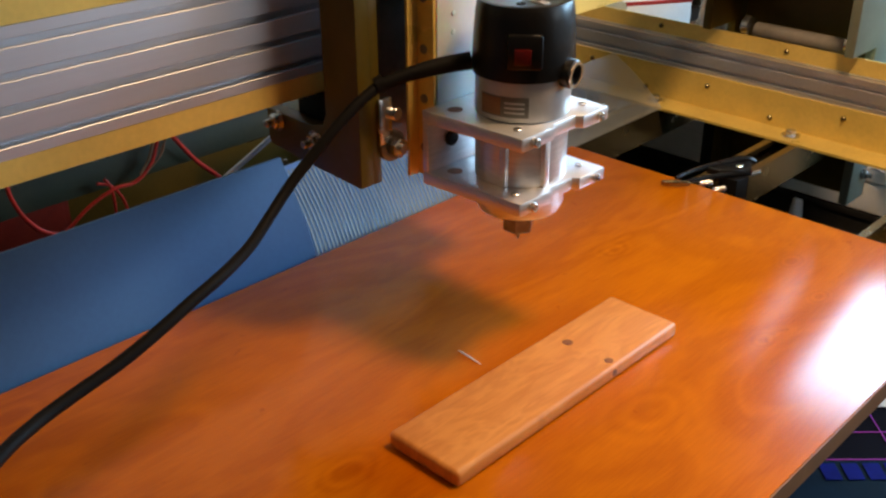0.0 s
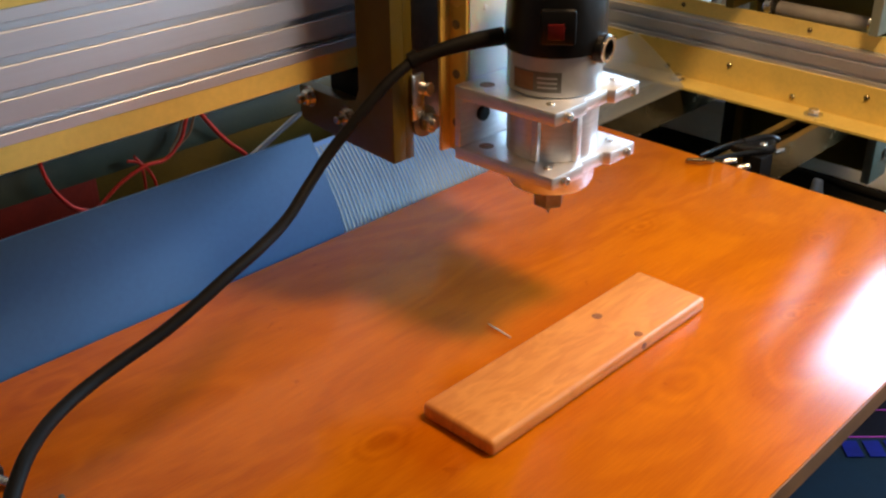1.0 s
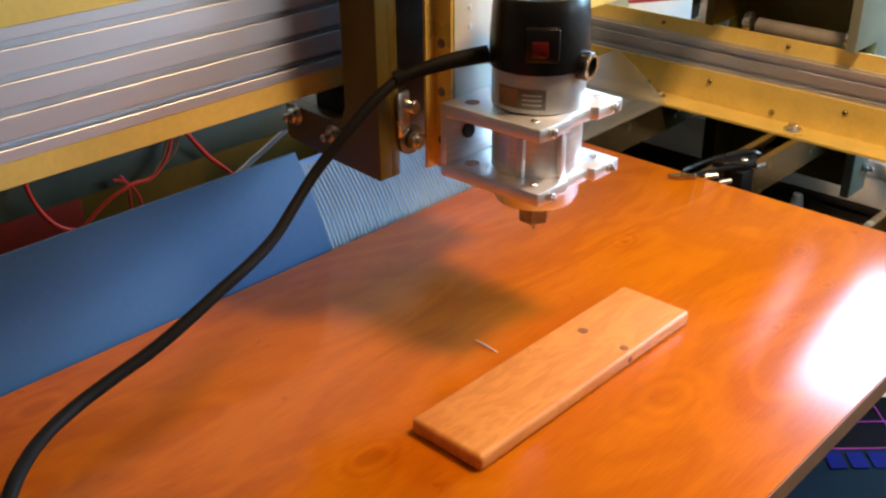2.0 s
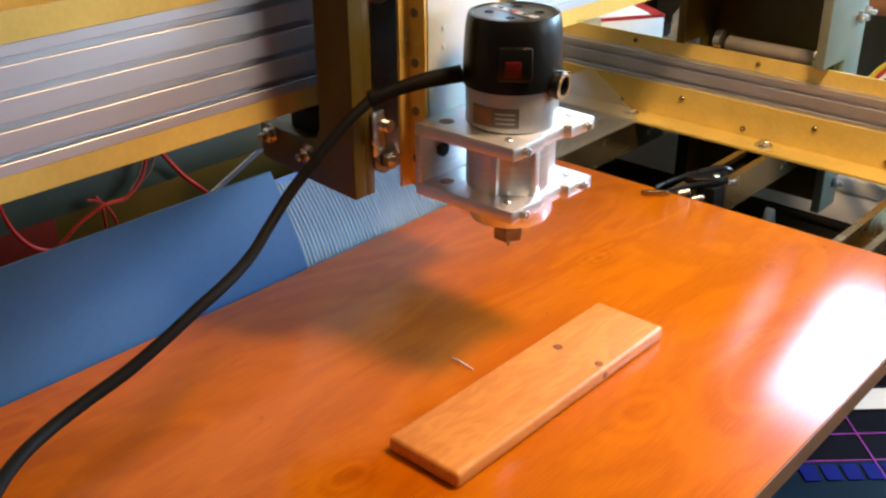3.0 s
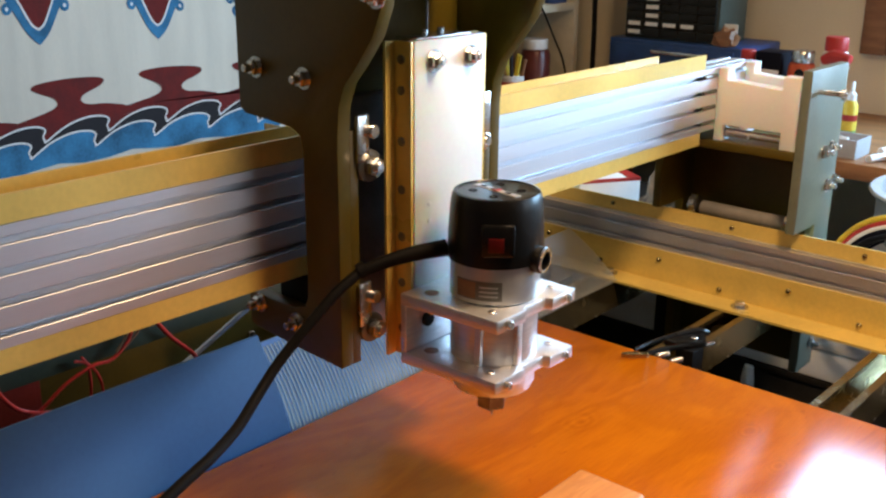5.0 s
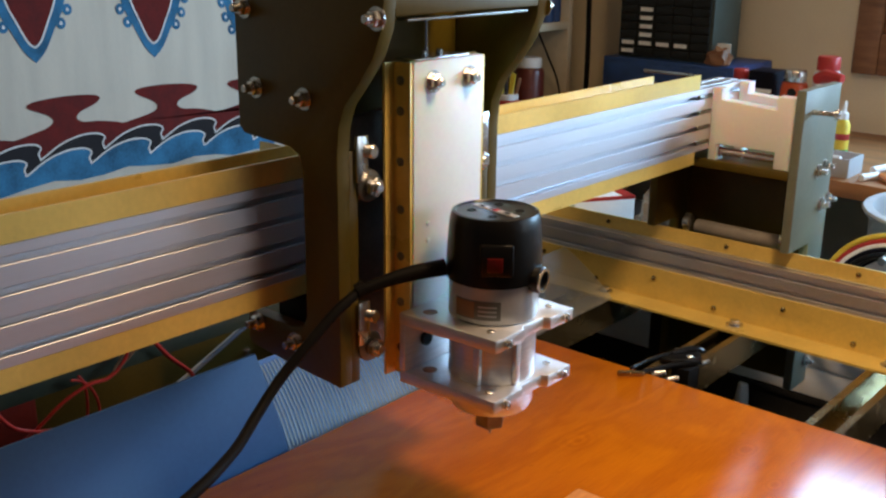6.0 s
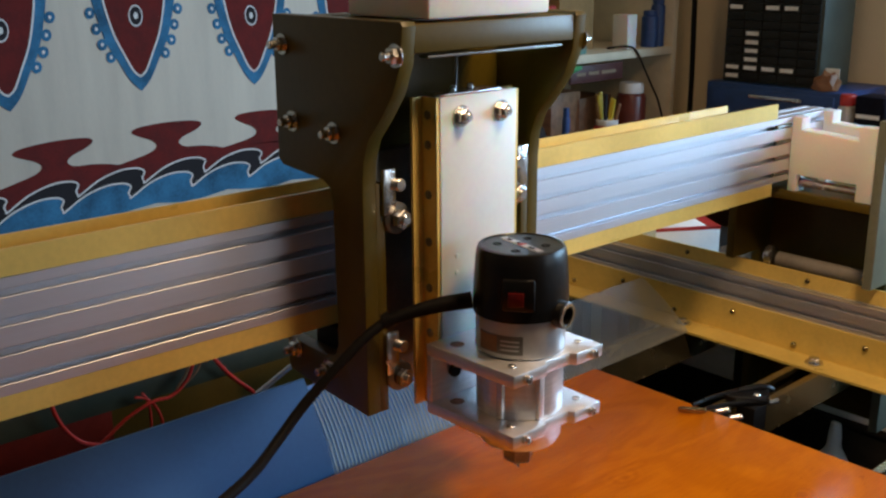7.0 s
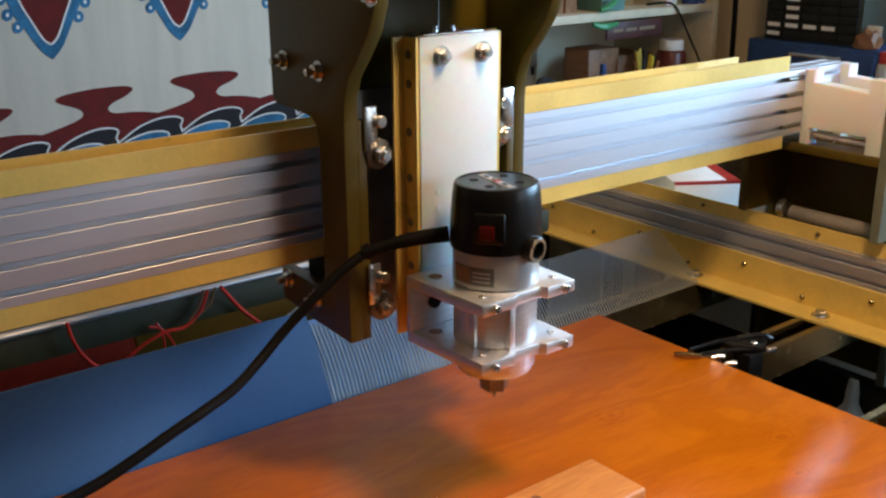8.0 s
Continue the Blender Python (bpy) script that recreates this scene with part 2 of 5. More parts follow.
def lathe(centre, profile, axis=(0, 0, 1), seg=40, bm=None, capped=True):
    """A turned body: profile is a list of (radius, height) along the axis from centre."""
    made = bmesh.new()
    turn = Vector((0, 0, 1)).rotation_difference(Vector(axis).normalized()).to_matrix()
    rings = []
    for r, h in profile:
        if r <= 1e-6:
            rings.append([made.verts.new(Vector(centre) + turn @ Vector((0, 0, h)))])
        else:
            rings.append([made.verts.new(Vector(centre) + turn @ Vector((r * math.cos(k * math.tau / seg), r * math.sin(k * math.tau / seg), h))) for k in range(seg)])
    for a, b in zip(rings, rings[1:]):
        for k in range(seg):
            j = (k + 1) % seg
            quad = []
            for v in (a[k % len(a)], a[j % len(a)], b[j % len(b)], b[k % len(b)]):
                if v not in quad:
                    quad.append(v)
            if len(quad) > 2:
                made.faces.new(quad)
    for ring, way in ((rings[0], -1), (rings[-1], 1)):
        if capped and len(ring) > 1:
            made.faces.new(ring[::way])
    return join(made, bm)


def rod(p, q, r, seg=20, chamfer=0.0, bm=None):
    d = (Vector(q) - Vector(p))
    n = d.length
    c = chamfer
    prof = [(r - c, 0), (r, c), (r, n - c), (r - c, n)] if c else [(r, 0), (r, n)]
    return lathe(p, prof, d, seg, bm)


def tube(points, r, seg=10, bm=None, steps=10):
    """A round cable through points, smoothed; r may be one radius or one for each point."""
    pts = [Vector(p) for p in points]
    rad = r if isinstance(r, (list, tuple)) else [r] * len(pts)
    line = []
    for i in range(len(pts) - 1):
        p0, p1, p2, p3 = pts[max(i - 1, 0)], pts[i], pts[i + 1], pts[min(i + 2, len(pts) - 1)]
        for k in range(steps):
            u = k / steps
            line.append((0.5 * (2 * p1 + (p2 - p0) * u + (2 * p0 - 5 * p1 + 4 * p2 - p3) * u * u + (3 * p1 - p0 - 3 * p2 + p3) * u ** 3), rad[i] + (rad[i + 1] - rad[i]) * u))
    line.append((pts[-1], rad[-1]))
    made = bmesh.new()
    rings, up = [], Vector((0.3, 0.2, 0.93))
    for i, (p, rr) in enumerate(line):
        d = (line[min(i + 1, len(line) - 1)][0] - line[max(i - 1, 0)][0]).normalized()
        s = d.cross(up).normalized()
        u = s.cross(d)
        rings.append([made.verts.new(p + rr * (s * math.cos(k * math.tau / seg) + u * math.sin(k * math.tau / seg))) for k in range(seg)])
    for a, b in zip(rings, rings[1:]):
        for k in range(seg):
            made.faces.new((a[k], a[(k + 1) % seg], b[(k + 1) % seg], b[k]))
    made.faces.new(rings[0][::-1])
    made.faces.new(rings[-1])
    return join(made, bm)


def hexnut(p, axis, r=0.0065, h=0.0055, bm=None):
    return lathe(p, [(r * 0.9, 0), (r, 0.0006), (r, h - 0.0008), (r * 0.85, h)], axis, 6, bm)


def nut_and_bolt(name, p, axis, r=0.0065, stud=0.006, label="zinc-plated hex nut and washer", parent=None):
    """Washer, nut and stud end, standing on a face at p along axis."""
    a = Vector(axis).normalized()
    bm = lathe(p, [(r * 1.35, 0), (r * 1.35, 0.0012)], a, 20)
    hexnut(Vector(p) + a * 0.0012, a, r, 0.0055, bm)
    rod(Vector(p) + a * 0.006, Vector(p) + a * (0.007 + stud), r * 0.52, 12, 0.0006, bm)
    return part(name, bm, M_STEEL, parent, label)

# ---- room ----
FLOOR_Z, CEIL_Z = -0.80, 1.60
LX, RX, NEAR_Y = -1.75, 1.70, -1.60
structure("floor", box((LX - 0.1, NEAR_Y - 0.1, FLOOR_Z - 0.05), (RX + 0.1, WALL_Y + 0.1, FLOOR_Z)), M_FLOOR, "dark worn workshop floor", "floor")
structure("ceiling", box((LX - 0.1, NEAR_Y - 0.1, CEIL_Z), (RX + 0.1, WALL_Y + 0.1, CEIL_Z + 0.05)), M_BOUNCE_CUT, "unseen ceiling, darkened to cut bounced light", "ceiling")
structure("wall_west", box((LX - 0.1, NEAR_Y, FLOOR_Z), (LX, WALL_Y, CEIL_Z)), M_WALL, "cream painted wall behind the cloth hanging", "wall")
bm = box((RX, NEAR_Y, FLOOR_Z), (RX + 0.1, EW_Y0, CEIL_Z))
box((RX, EW_Y1, FLOOR_Z), (RX + 0.1, WALL_Y, CEIL_Z), bm=bm)
box((RX, EW_Y0, FLOOR_Z), (RX + 0.1, EW_Y1, EW_Z0), bm=bm)
box((RX, EW_Y0, EW_Z1), (RX + 0.1, EW_Y1, CEIL_Z), bm=bm)
structure("wall_east", bm, M_BOUNCE_CUT, "unseen wall with a window opening, darkened to cut bounced light", "wall")
structure("wall_south", box((LX, NEAR_Y - 0.1, FLOOR_Z), (RX, NEAR_Y, CEIL_Z)), M_BOUNCE_CUT, "unseen wall, darkened to cut bounced light", "wall")
bm = box((LX, WALL_Y, FLOOR_Z), (WIN_X0, WALL_Y + 0.1, CEIL_Z))
box((WIN_X1, WALL_Y, FLOOR_Z), (RX, WALL_Y + 0.1, CEIL_Z), bm=bm)
box((WIN_X0, WALL_Y, FLOOR_Z), (WIN_X1, WALL_Y + 0.1, WIN_Z0), bm=bm)
box((WIN_X0, WALL_Y, WIN_Z1), (WIN_X1, WALL_Y + 0.1, CEIL_Z), bm=bm)
structure("wall_north", bm, M_WALL, "cream painted wall with a bright window opening", "wall")
w = thing("window_1", ((WIN_X0 + WIN_X1) / 2, WALL_Y, WIN_Z0), "window with a purplish brown wooden frame", "window", kind="structure")
# unseen filler, narrows the opening to trim glare on the table
part("glare_filler", box((WIN_X0 - 0.1598, WALL_Y - 0.018, WIN_Z0 - 0.05), (WIN_X0, WALL_Y, WIN_Z1), 0.003), M_WOOD, w, "unseen brown filler beside the opening, trims the table glare")
for a, b in (((WIN_X0 - 0.215, WIN_Z0 - 0.14), (WIN_X0 - 0.16, WIN_Z1 + 0.07)), ((WIN_X0 - 0.16, WIN_Z0 - 0.14), (WIN_X0, WIN_Z0 - 0.0502)), ((WIN_X0 - 0.16, WIN_Z1 + 0.0002), (WIN_X0, WIN_Z1 + 0.07)), ((WIN_X1, WIN_Z0 - 0.14), (WIN_X1 + 0.07, WIN_Z1 + 0.07)),
             ((WIN_X0, WIN_Z0 - 0.14), (WIN_X1, WIN_Z0)), ((WIN_X0, WIN_Z1), (WIN_X1, WIN_Z1 + 0.07))):
    part("window_frame", box((a[0], WALL_Y - 0.03, a[1]), (b[0], WALL_Y, b[1]), 0.004), M_WOOD, w)

# ---- work table ----
TX0, TX1, TY0, TY1 = -0.687, -0.21, -0.55, 0.934
t = thing("work_table_top", (-0.45, 0.2, -0.019), "orange wood-grain laminate board on steel struts", "table top")
part("laminate_board", box((TX0, TY0, -0.019), (TX1, TY1, 0.0), 0.0008), M_TABLE, t)
part("edge_band", box((TX1, TY0, -0.0185), (TX1 + 0.0012, TY1, -0.0012)), M_TABLE_EDGE, t, "thin brown edge band")

bd = thing("pine_board", (-0.389, 0.51, 0.0), "short planed pine board lying on the table", "board")
part("plank", box((-0.4275, 0.3870, 0.0003), (-0.3615, 0.6500, 0.0135), 0.0036, seg=4), M_PINE, bd)
part("knot", lathe((-0.408, 0.564, 0.0133), [(0.0001, 0.00005), (0.0042, 0.0001), (0.0042, 0.0003)], (0, 0, 1), 18), M_KNOT, bd, "dark brown round knot")
part("knot", lathe((-0.3690, 0.565, 0.0133), [(0.0001, 0.00005), (0.0036, 0.0001), (0.0036, 0.0003)], (0, 0, 1), 18), M_KNOT, bd)
part("knot", lathe((-0.3616, 0.563, 0.0068), [(0.0001, 0.00005), (0.0030, 0.0001), (0.0030, 0.0003)], (1, 0, 0), 18), M_KNOT, bd)
m = thing("wood_splinter", (-0.463, 0.509, 0.0), "thin pale splinter of wood on the table", "splinter")
part("sliver", tube([(-0.476, 0.5105, 0.0008), (-0.465, 0.5095, 0.0010), (-0.450, 0.508, 0.0008)], [0.0004, 0.0007, 0.0003], 6), M_PAPER, m)

# struts that carry table and rails, running along y
def strut(x, group):
    s = thing("strut_channel", (x, 0.4, -0.061), "galvanised steel strut channel with an open slot", "strut", group)
    h, lip, th = 0.0205, 0.009, 0.0025
    z1, z0 = -0.0195, -0.061
    out = [(x - h, z1), (x - h, z0), (x + h, z0), (x + h, z1), (x + h - lip, z1), (x + h - lip, z1 - 0.006), (x + h - lip + th, z1 - 0.006), (x + h - lip + th, z1 - th),
           (x + h - th, z1 - th), (x + h - th, z0 + th), (x - h + th, z0 + th), (x - h + th, z1 - th), (x - h + lip - th, z1 - th), (x - h + lip - th, z1 - 0.006), (x - h + lip, z1 - 0.006), (x - h + lip, z1)]
    part("channel", prism(out, "y", -0.6, 1.30), M_STRUT, s)
    return s


for x in (-0.733, -0.531, -0.329, -0.127):
    strut(x, "struts under the table")

# ---- extrusion and angle helpers ----
def extrusion(name, axis, lo, hi, u0, u1, z0, z1, parent, slots_u=(), slots_z=()):
    """Slotted aluminium profile: u is across, z up; slots on the two u faces at slots_z, on top and bottom at slots_u."""
    d, n, lip, k = 0.008, 0.0027, 0.0018, 0.0052
    out = []

    def groove(side, c):
        """A T-shaped slot: a narrow mouth with small lips before a wider channel."""
        shape = [(0.0, -n - 0.0004), (0.0004, -n), (lip, -n), (lip, -k), (d, -k), (d, k), (lip, k), (lip, n), (0.0004, n), (0.0, n + 0.0004)]
        if side == "r":
            return [(u1 - a, c + b) for a, b in shape]
        if side == "l":
            return [(u0 + a, c - b) for a, b in shape]
        if side == "t":
            return [(c - b, z1 - a) for a, b in shape]
        return [(c + b, z0 + a) for a, b in shape]
    out.append((u0, z0))
    for c in slots_u:
        out += groove("b", c)
    out.append((u1, z0))
    for c in slots_z:
        out += groove("r", c)
    out.append((u1, z1))
    for c in reversed(slots_u):
        out += groove("t", c)
    out.append((u0, z1))
    for c in reversed(slots_z):
        out += groove("l", c)
    return part(name, prism(out, axis, lo, hi), M_ALU, parent)


def angle(name, axis, lo, hi, corner, leg_u, leg_z, th, parent, label=""):
    """An L bar: corner is the outer corner, legs may point either way."""
    u, z = corner
    su, sz = math.copysign(th, leg_u), math.copysign(th, leg_z)
    out = [(u, z), (u + leg_u, z), (u + leg_u, z + sz), (u + su, z + sz), (u + su, z + leg_z), (u, z + leg_z)]
    return part(name, prism(out, axis, lo, hi, 0.0004), M_GOLD, parent, label)


# ---- side rail along x ----
RY = 1.205
r = thing("side_rail", (-0.4, RY, -0.019), "slotted aluminium side rail with yellow angle bars", "machine rail")
extrusion("profile", "x", -1.55, 0.6, RY, RY + 0.040, -0.0155, 0.0665, r, (RY + 0.010, RY + 0.030), (-0.006, 0.014, 0.0370, 0.0565))
angle("lower_angle", "x", -1.55, 0.6, (RY - 0.0005, -0.019), -0.0445, 0.048, 0.003, r, "yellow angle bar bolted to the struts")
angle("upper_angle", "x", -1.55, 0.6, (RY + 0.016, 0.0668), 0.020, 0.020, 0.003, r, "yellow angle bar on top of the rail")
for x in (-0.733, -0.531, -0.329):
    bm = lathe((x, 1.183, -0.016), [(0.0115, 0), (0.0115, 0.0016)], (0, 0, 1), 24)
    hexnut((x, 1.183, -0.0144), (0, 0, 1), 0.0072, 0.006, bm)
    part("flange_bolt", bm, M_STEEL, r, "zinc hex bolt on a broad washer")
for k in range(-2, 6):
    for x, z in ((-0.665 + k * 0.19, 0.015), (-0.571 + k * 0.19, -0.007)):
        part("round_head_screw", lathe((x, RY - 0.0035, z), [(0.0038, 0), (0.0038, 0.0012), (0.0022, 0.0032)], (0, -1, 0), 14), M_STRUT, r)
for x in (-0.945, -0.757, -0.570, -0.392, -0.2):
    part("round_head_screw", lathe((x, RY + 0.016, 0.077), [(0.0034, 0), (0.0034, 0.0012), (0.002, 0.003)], (0, -1, 0), 14), M_STRUT, r)

# ---- gantry beam along y ----
BX0, BX1, BZ0, BZ1 = -0.640, -0.600, 0.212, 0.2925
BY0, BY1 = -0.55, 1.30
b = thing("gantry_beam", (-0.62, 0.4, BZ0), "slotted aluminium gantry beam with yellow angle rails", "machine beam")
extrusion("profile", "y", BY0, BY1, BX0, BX1, BZ0, BZ1, b, (BX0 + 0.010, BX0 + 0.030), (BZ0 + 0.0102, BZ0 + 0.0302, BZ0 + 0.0502, BZ0 + 0.0702))
angle("upper_front_angle", "y", BY0, 1.165, (BX1 - 0.0005, BZ1 + 0.0003), -0.018, 0.0185, 0.0028, b)
angle("upper_rear_angle", "y", BY0, 1.110, (BX0 + 0.0005, BZ1 + 0.0003), 0.018, 0.0185, 0.0028, b)
angle("lower_front_angle", "y", BY0, 1.165, (BX1 - 0.0005, BZ0 - 0.0003), -0.018, -0.0165, 0.0028, b)
angle("lower_rear_angle", "y", BY0, 1.165, (BX0 + 0.0005, BZ0 - 0.0003), 0.018, -0.0165, 0.0028, b)
for z in (BZ0 + 0.0102, BZ0 + 0.0302, BZ0 + 0.0502, BZ0 + 0.0702):
    part("slot_stud", rod((BX1 - 0.001, 1.165, z), (BX1 - 0.001, 1.199, z), 0.0026, 12, 0.0006), M_DARKSTEEL, b, "dark stud in the slot")

# ---- carriage on the beam ----
CY = 0.5645
c = thing("router_carriage", (-0.57, CY, 0.14), "olive-painted carriage with plates, bearings and crossbars", "machine carriage")
# outline of a side plate: (x, z)
PLATE = [(-0.648, 0.448), (-0.489, 0.448), (-0.487, 0.445), (-0.490, 0.418), (-0.499, 0.397), (-0.514, 0.377), (-0.528, 0.361), (-0.5345, 0.344), (-0.5365, 0.322), (-0.5365, 0.138),
         (-0.5375, 0.1370), (-0.592, 0.1405), (-0.645, 0.146), (-0.648, 0.150), (-0.648, 0.176), (-0.592, 0.1745), (-0.579, 0.178), (-0.5745, 0.188), (-0.5745, 0.306),
         (-0.578, 0.318), (-0.588, 0.323), (-0.642, 0.327), (-0.648, 0.332)]
part("side_plate", prism(PLATE, "y", 0.468, 0.4805, 0.0005), M_OLIVE, c)
part("side_plate", prism(PLATE, "y", 0.6485, 0.661, 0.0012), M_OLIVE, c)
part("top_crossbar", box((-0.515, 0.4808, 0.4258), (-0.489, 0.6482, 0.446), 0.0012), M_OLIVE, c)
part("rear_crossbar", box((-0.646, 0.4808, 0.418), (-0.620, 0.6482, 0.446), 0.0012), M_OLIVE, c)
# added panel, hides the lit beam so the gap behind the slide stays dark
part("gap_panel", box((-0.568, 0.4892, 0.146), (-0.558, 0.6398, 0.345), 0.001), M_DARKSTEEL, c)
part("back_panel", box((-0.585, 0.4808, 0.33), (-0.575, 0.6482, 0.4475), 0.001), M_OLIVE, c)
part("spacer_bar", box((-0.500, 0.4940, 0.4215), (-0.490, 0.6360, 0.4235), 0.0005), M_DARKSTEEL, c)
part("column_front", box((-0.5745, 0.4806, 0.1373), (-0.5367, 0.489, 0.325), 0.0004), M_OLIVE, c)
part("column_front", box((-0.5745, 0.640, 0.1375), (-0.5365, 0.6482, 0.325), 0.0008), M_OLIVE, c)
for x, z in ((-0.488 - 0.006, 0.425), (-0.570, 0.362), (-0.625, 0.365), (-0.635, 0.425), (-0.588, 0.163), (-0.634, 0.1685)):
    nut_and_bolt("plate_nut", (x, 0.4678, z), (0, -1, 0), 0.0062, 0.006, parent=c)
    nut_and_bolt("plate_nut", (x, 0.6612, z), (0, 1, 0), 0.0062, 0.005, parent=c)
# the dark drive motor behind the foot of the near plate, under the beam
part("drive_motor", box((-0.626, 0.4815, 0.150), (-0.577, 0.530, 0.1945), 0.003), M_RUBBER, c, "small black motor under the beam")
# bearing brackets: chromed angle and two bolts each
for y, s in ((0.500, 1), (0.6295, -1)):
    for z in (0.296, 0.164):
        bracket = part("bearing_bracket", box((-0.5365, y - 0.0145 if s > 0 else y + 0.002, z + 0.004), (-0.533, y - 0.002 if s > 0 else y + 0.0145, z + 0.040), 0.0012), M_STEEL, c, "bright steel bearing bracket")
        bm = lathe((-0.545, y, z), [(0.011, 0), (0.0124, 0.001), (0.0124, 0.0035), (0.0100, 0.0055), (0.0124, 0.0075), (0.0124, 0.010), (0.011, 0.011), (0.007, 0.0112), (0.007, 0.013)], (1, 0, 0), 28)
        part("bearing", bm, M_DARKSTEEL, bracket, "grooved dark steel bearing")
        bm = hexnut((-0.532, y, z), (1, 0, 0), 0.0078, 0.006)
        rod((-0.527, y, z), (-0.5230, y, z), 0.0042, 12, 0.0006, bm)
        part("bearing_nut", bm, M_STEEL, bracket, "bright hex nut")
        bm = rod((-0.540, y - s * 0.001, z + 0.027), (-0.528, y - s * 0.001, z + 0.027), 0.0052, 18, 0.001)
        part("bracket_bolt", bm, M_STEEL, bracket)

# ---- vertical slide ----
s = thing("vertical_slide", (-0.515, CY, 0.137), "white plastic slide plate edged with yellow angle bars", "machine slide")
part("slide_plate", box((-0.5185, 0.5245, 0.137), (-0.5115, 0.6065, 0.389), 0.0006), M_HDPE, s)
for y, way in ((0.524, -1), (0.607, 1)):
    edge = y
    u = [(-0.5125, edge), (-0.5125, edge + way * 0.0025), (-0.5290, edge + way * 0.0025), (-0.5290, edge + way * 0.0125), (-0.5315, edge + way * 0.0125), (-0.5315, edge)]
    bar = part("slide_angle", prism(u, "z", 0.137, 0.3885, 0.0003), M_GOLD, s, "yellow angle bar")
    for z in (0.375, 0.352, 0.313, 0.275, 0.237, 0.199, 0.160):
        part("countersunk_screw", lathe((-0.5225, edge + way * 0.0025, z), [(0.0036, 0), (0.0036, 0.0006), (0.0026, 0.0012)], (0, way, 0), 16), M_DARKSTEEL, bar)
for y in (0.5455, 0.5885):
    bm = lathe((-0.5113, y, 0.373), [(0.0085, 0), (0.0085, 0.0012)], (1, 0, 0), 24)
    hexnut((-0.510, y, 0.373), (1, 0, 0), 0.0062, 0.0055, bm)
    rod((-0.5045, y, 0.373), (-0.5005, y, 0.373), 0.0032, 12, 0.0006, bm)
    part("lead_nut_bolt", bm, M_STEEL, s, "zinc nut on a washer")
for y in (0.5415, 0.588):
    for z in (0.262, 0.248, 0.222):
        part("filled_screw_hole", lathe((-0.5116, y, z), [(0.0022, 0), (0.0020, 0.0006), (0.0010, 0.0009), (0.0001, 0.0007)], (1, 0, 0), 14), M_HDPE, s)
part("inner_plate", box((-0.5310, 0.527, 0.137), (-0.5187, 0.604, 0.386), 0.0006), M_DARKSTEEL, s)
part("top_clip", box((-0.536, 0.530, 0.3893), (-0.514, 0.592, 0.3905), 0.0004), M_STEEL, s)
for y in (0.548, 0.566):
    part("clip_bolt", rod((-0.523, y, 0.3905), (-0.523, y, 0.3955), 0.0026, 10, 0.0005), M_STEEL, s)
part("lead_screw", rod((-0.527, 0.555, 0.386), (-0.527, 0.555, 0.419), 0.0011, 8), M_DARKSTEEL, s)

# white motor block on top of the carriage
m = thing("motor_block", (-0.54, CY, 0.446), "white plastic motor mounting block", "mounting block")
part("block", box((-0.585, 0.496, 0.4483), (-0.491, 0.621, 0.505), 0.002), M_HDPE, m)

# ---- router and its clamp ----
RXC, RYC, CAP_Z = -0.459, 0.560, 0.2265
k = thing("router_clamp", (-0.46, 0.56, 0.137), "milled aluminium router clamp with two square plates", "clamp")
for z0, z1 in ((0.1865, 0.1965), (0.1375, 0.1475)):
    out = [(-0.511, 0.508), (-0.4185, 0.511), (-0.4175, 0.5125), (-0.4175, 0.546), (-0.4215, 0.549), (-0.4215, 0.576), (-0.4165, 0.579), (-0.4165, 0.609), (-0.511, 0.611)]
    bm = prism(out, "z", z0, z1, 0.0006)
    p = part("clamp_plate", bm, M_MILLED, k)
    for y in (0.523, 0.598):
        part("cap_screw", lathe((-0.4172, y, (z0 + z1) / 2), [(0.0034, 0), (0.0034, 0.0035), (0.0028, 0.0042), (0.0016, 0.0042), (0.0016, 0.002), (0.0001, 0.002)], (1, 0, 0), 16), M_STEEL, p)
        part("cap_screw", lathe((-0.432, y, z1), [(0.0032, 0), (0.0032, 0.001), (0.0024, 0.0016)], (0, 0, 1), 14), M_STEEL, p)
part("back_plate", box((-0.5112, 0.508, 0.1477), (-0.5055, 0.611, 0.1863), 0.0006), M_MILLED, k)
part("plate_bolt", rod((-0.5055, 0.5315, 0.170), (-0.5015, 0.5315, 0.170), 0.0060, 18, 0.0008), M_BLACK, k, "black socket bolt")
part("plate_bolt", rod((-0.5055, 0.5885, 0.170), (-0.5015, 0.5885, 0.170), 0.0060, 18, 0.0008), M_BLACK, k)
# flat brown discs put in for the dark inside bored holes
for z in (0.1966, 0.1476):
    for y in (0.5245, 0.5955):
        part("hole_disc", lathe((-0.4935, y, z), [(0.0058, 0), (0.0058, 0.0002)], (0, 0, 1), 20), M_WOOD, k, "brown disc for the dark of a bored hole")
part("sleeve", lathe((RXC, RYC, 0.1478), [(0.0345, 0), (0.0345, 0.0385)], (0, 0, 1), 56), M_MILLED, k, "bright round sleeve")
part("lower_collar", lathe((RXC, RYC, 0.1165), [(0.012, 0), (0.026, 0.0006), (0.0310, 0.003), (0.0335, 0.008), (0.0340, 0.0208)], (0, 0, 1), 56), M_MILLED, k)
for a in (-70, -20):
    q = Vector((RXC, RYC, 0.1672)) + 0.034 * Vector((math.cos(radians(a)), math.sin(radians(a)), 0))
    part("split_bar", box((q.x - 0.003, q.y - 0.003, 0.1478), (q.x + 0.003, q.y + 0.003, 0.1863), 0.0008), M_MILLED, k)

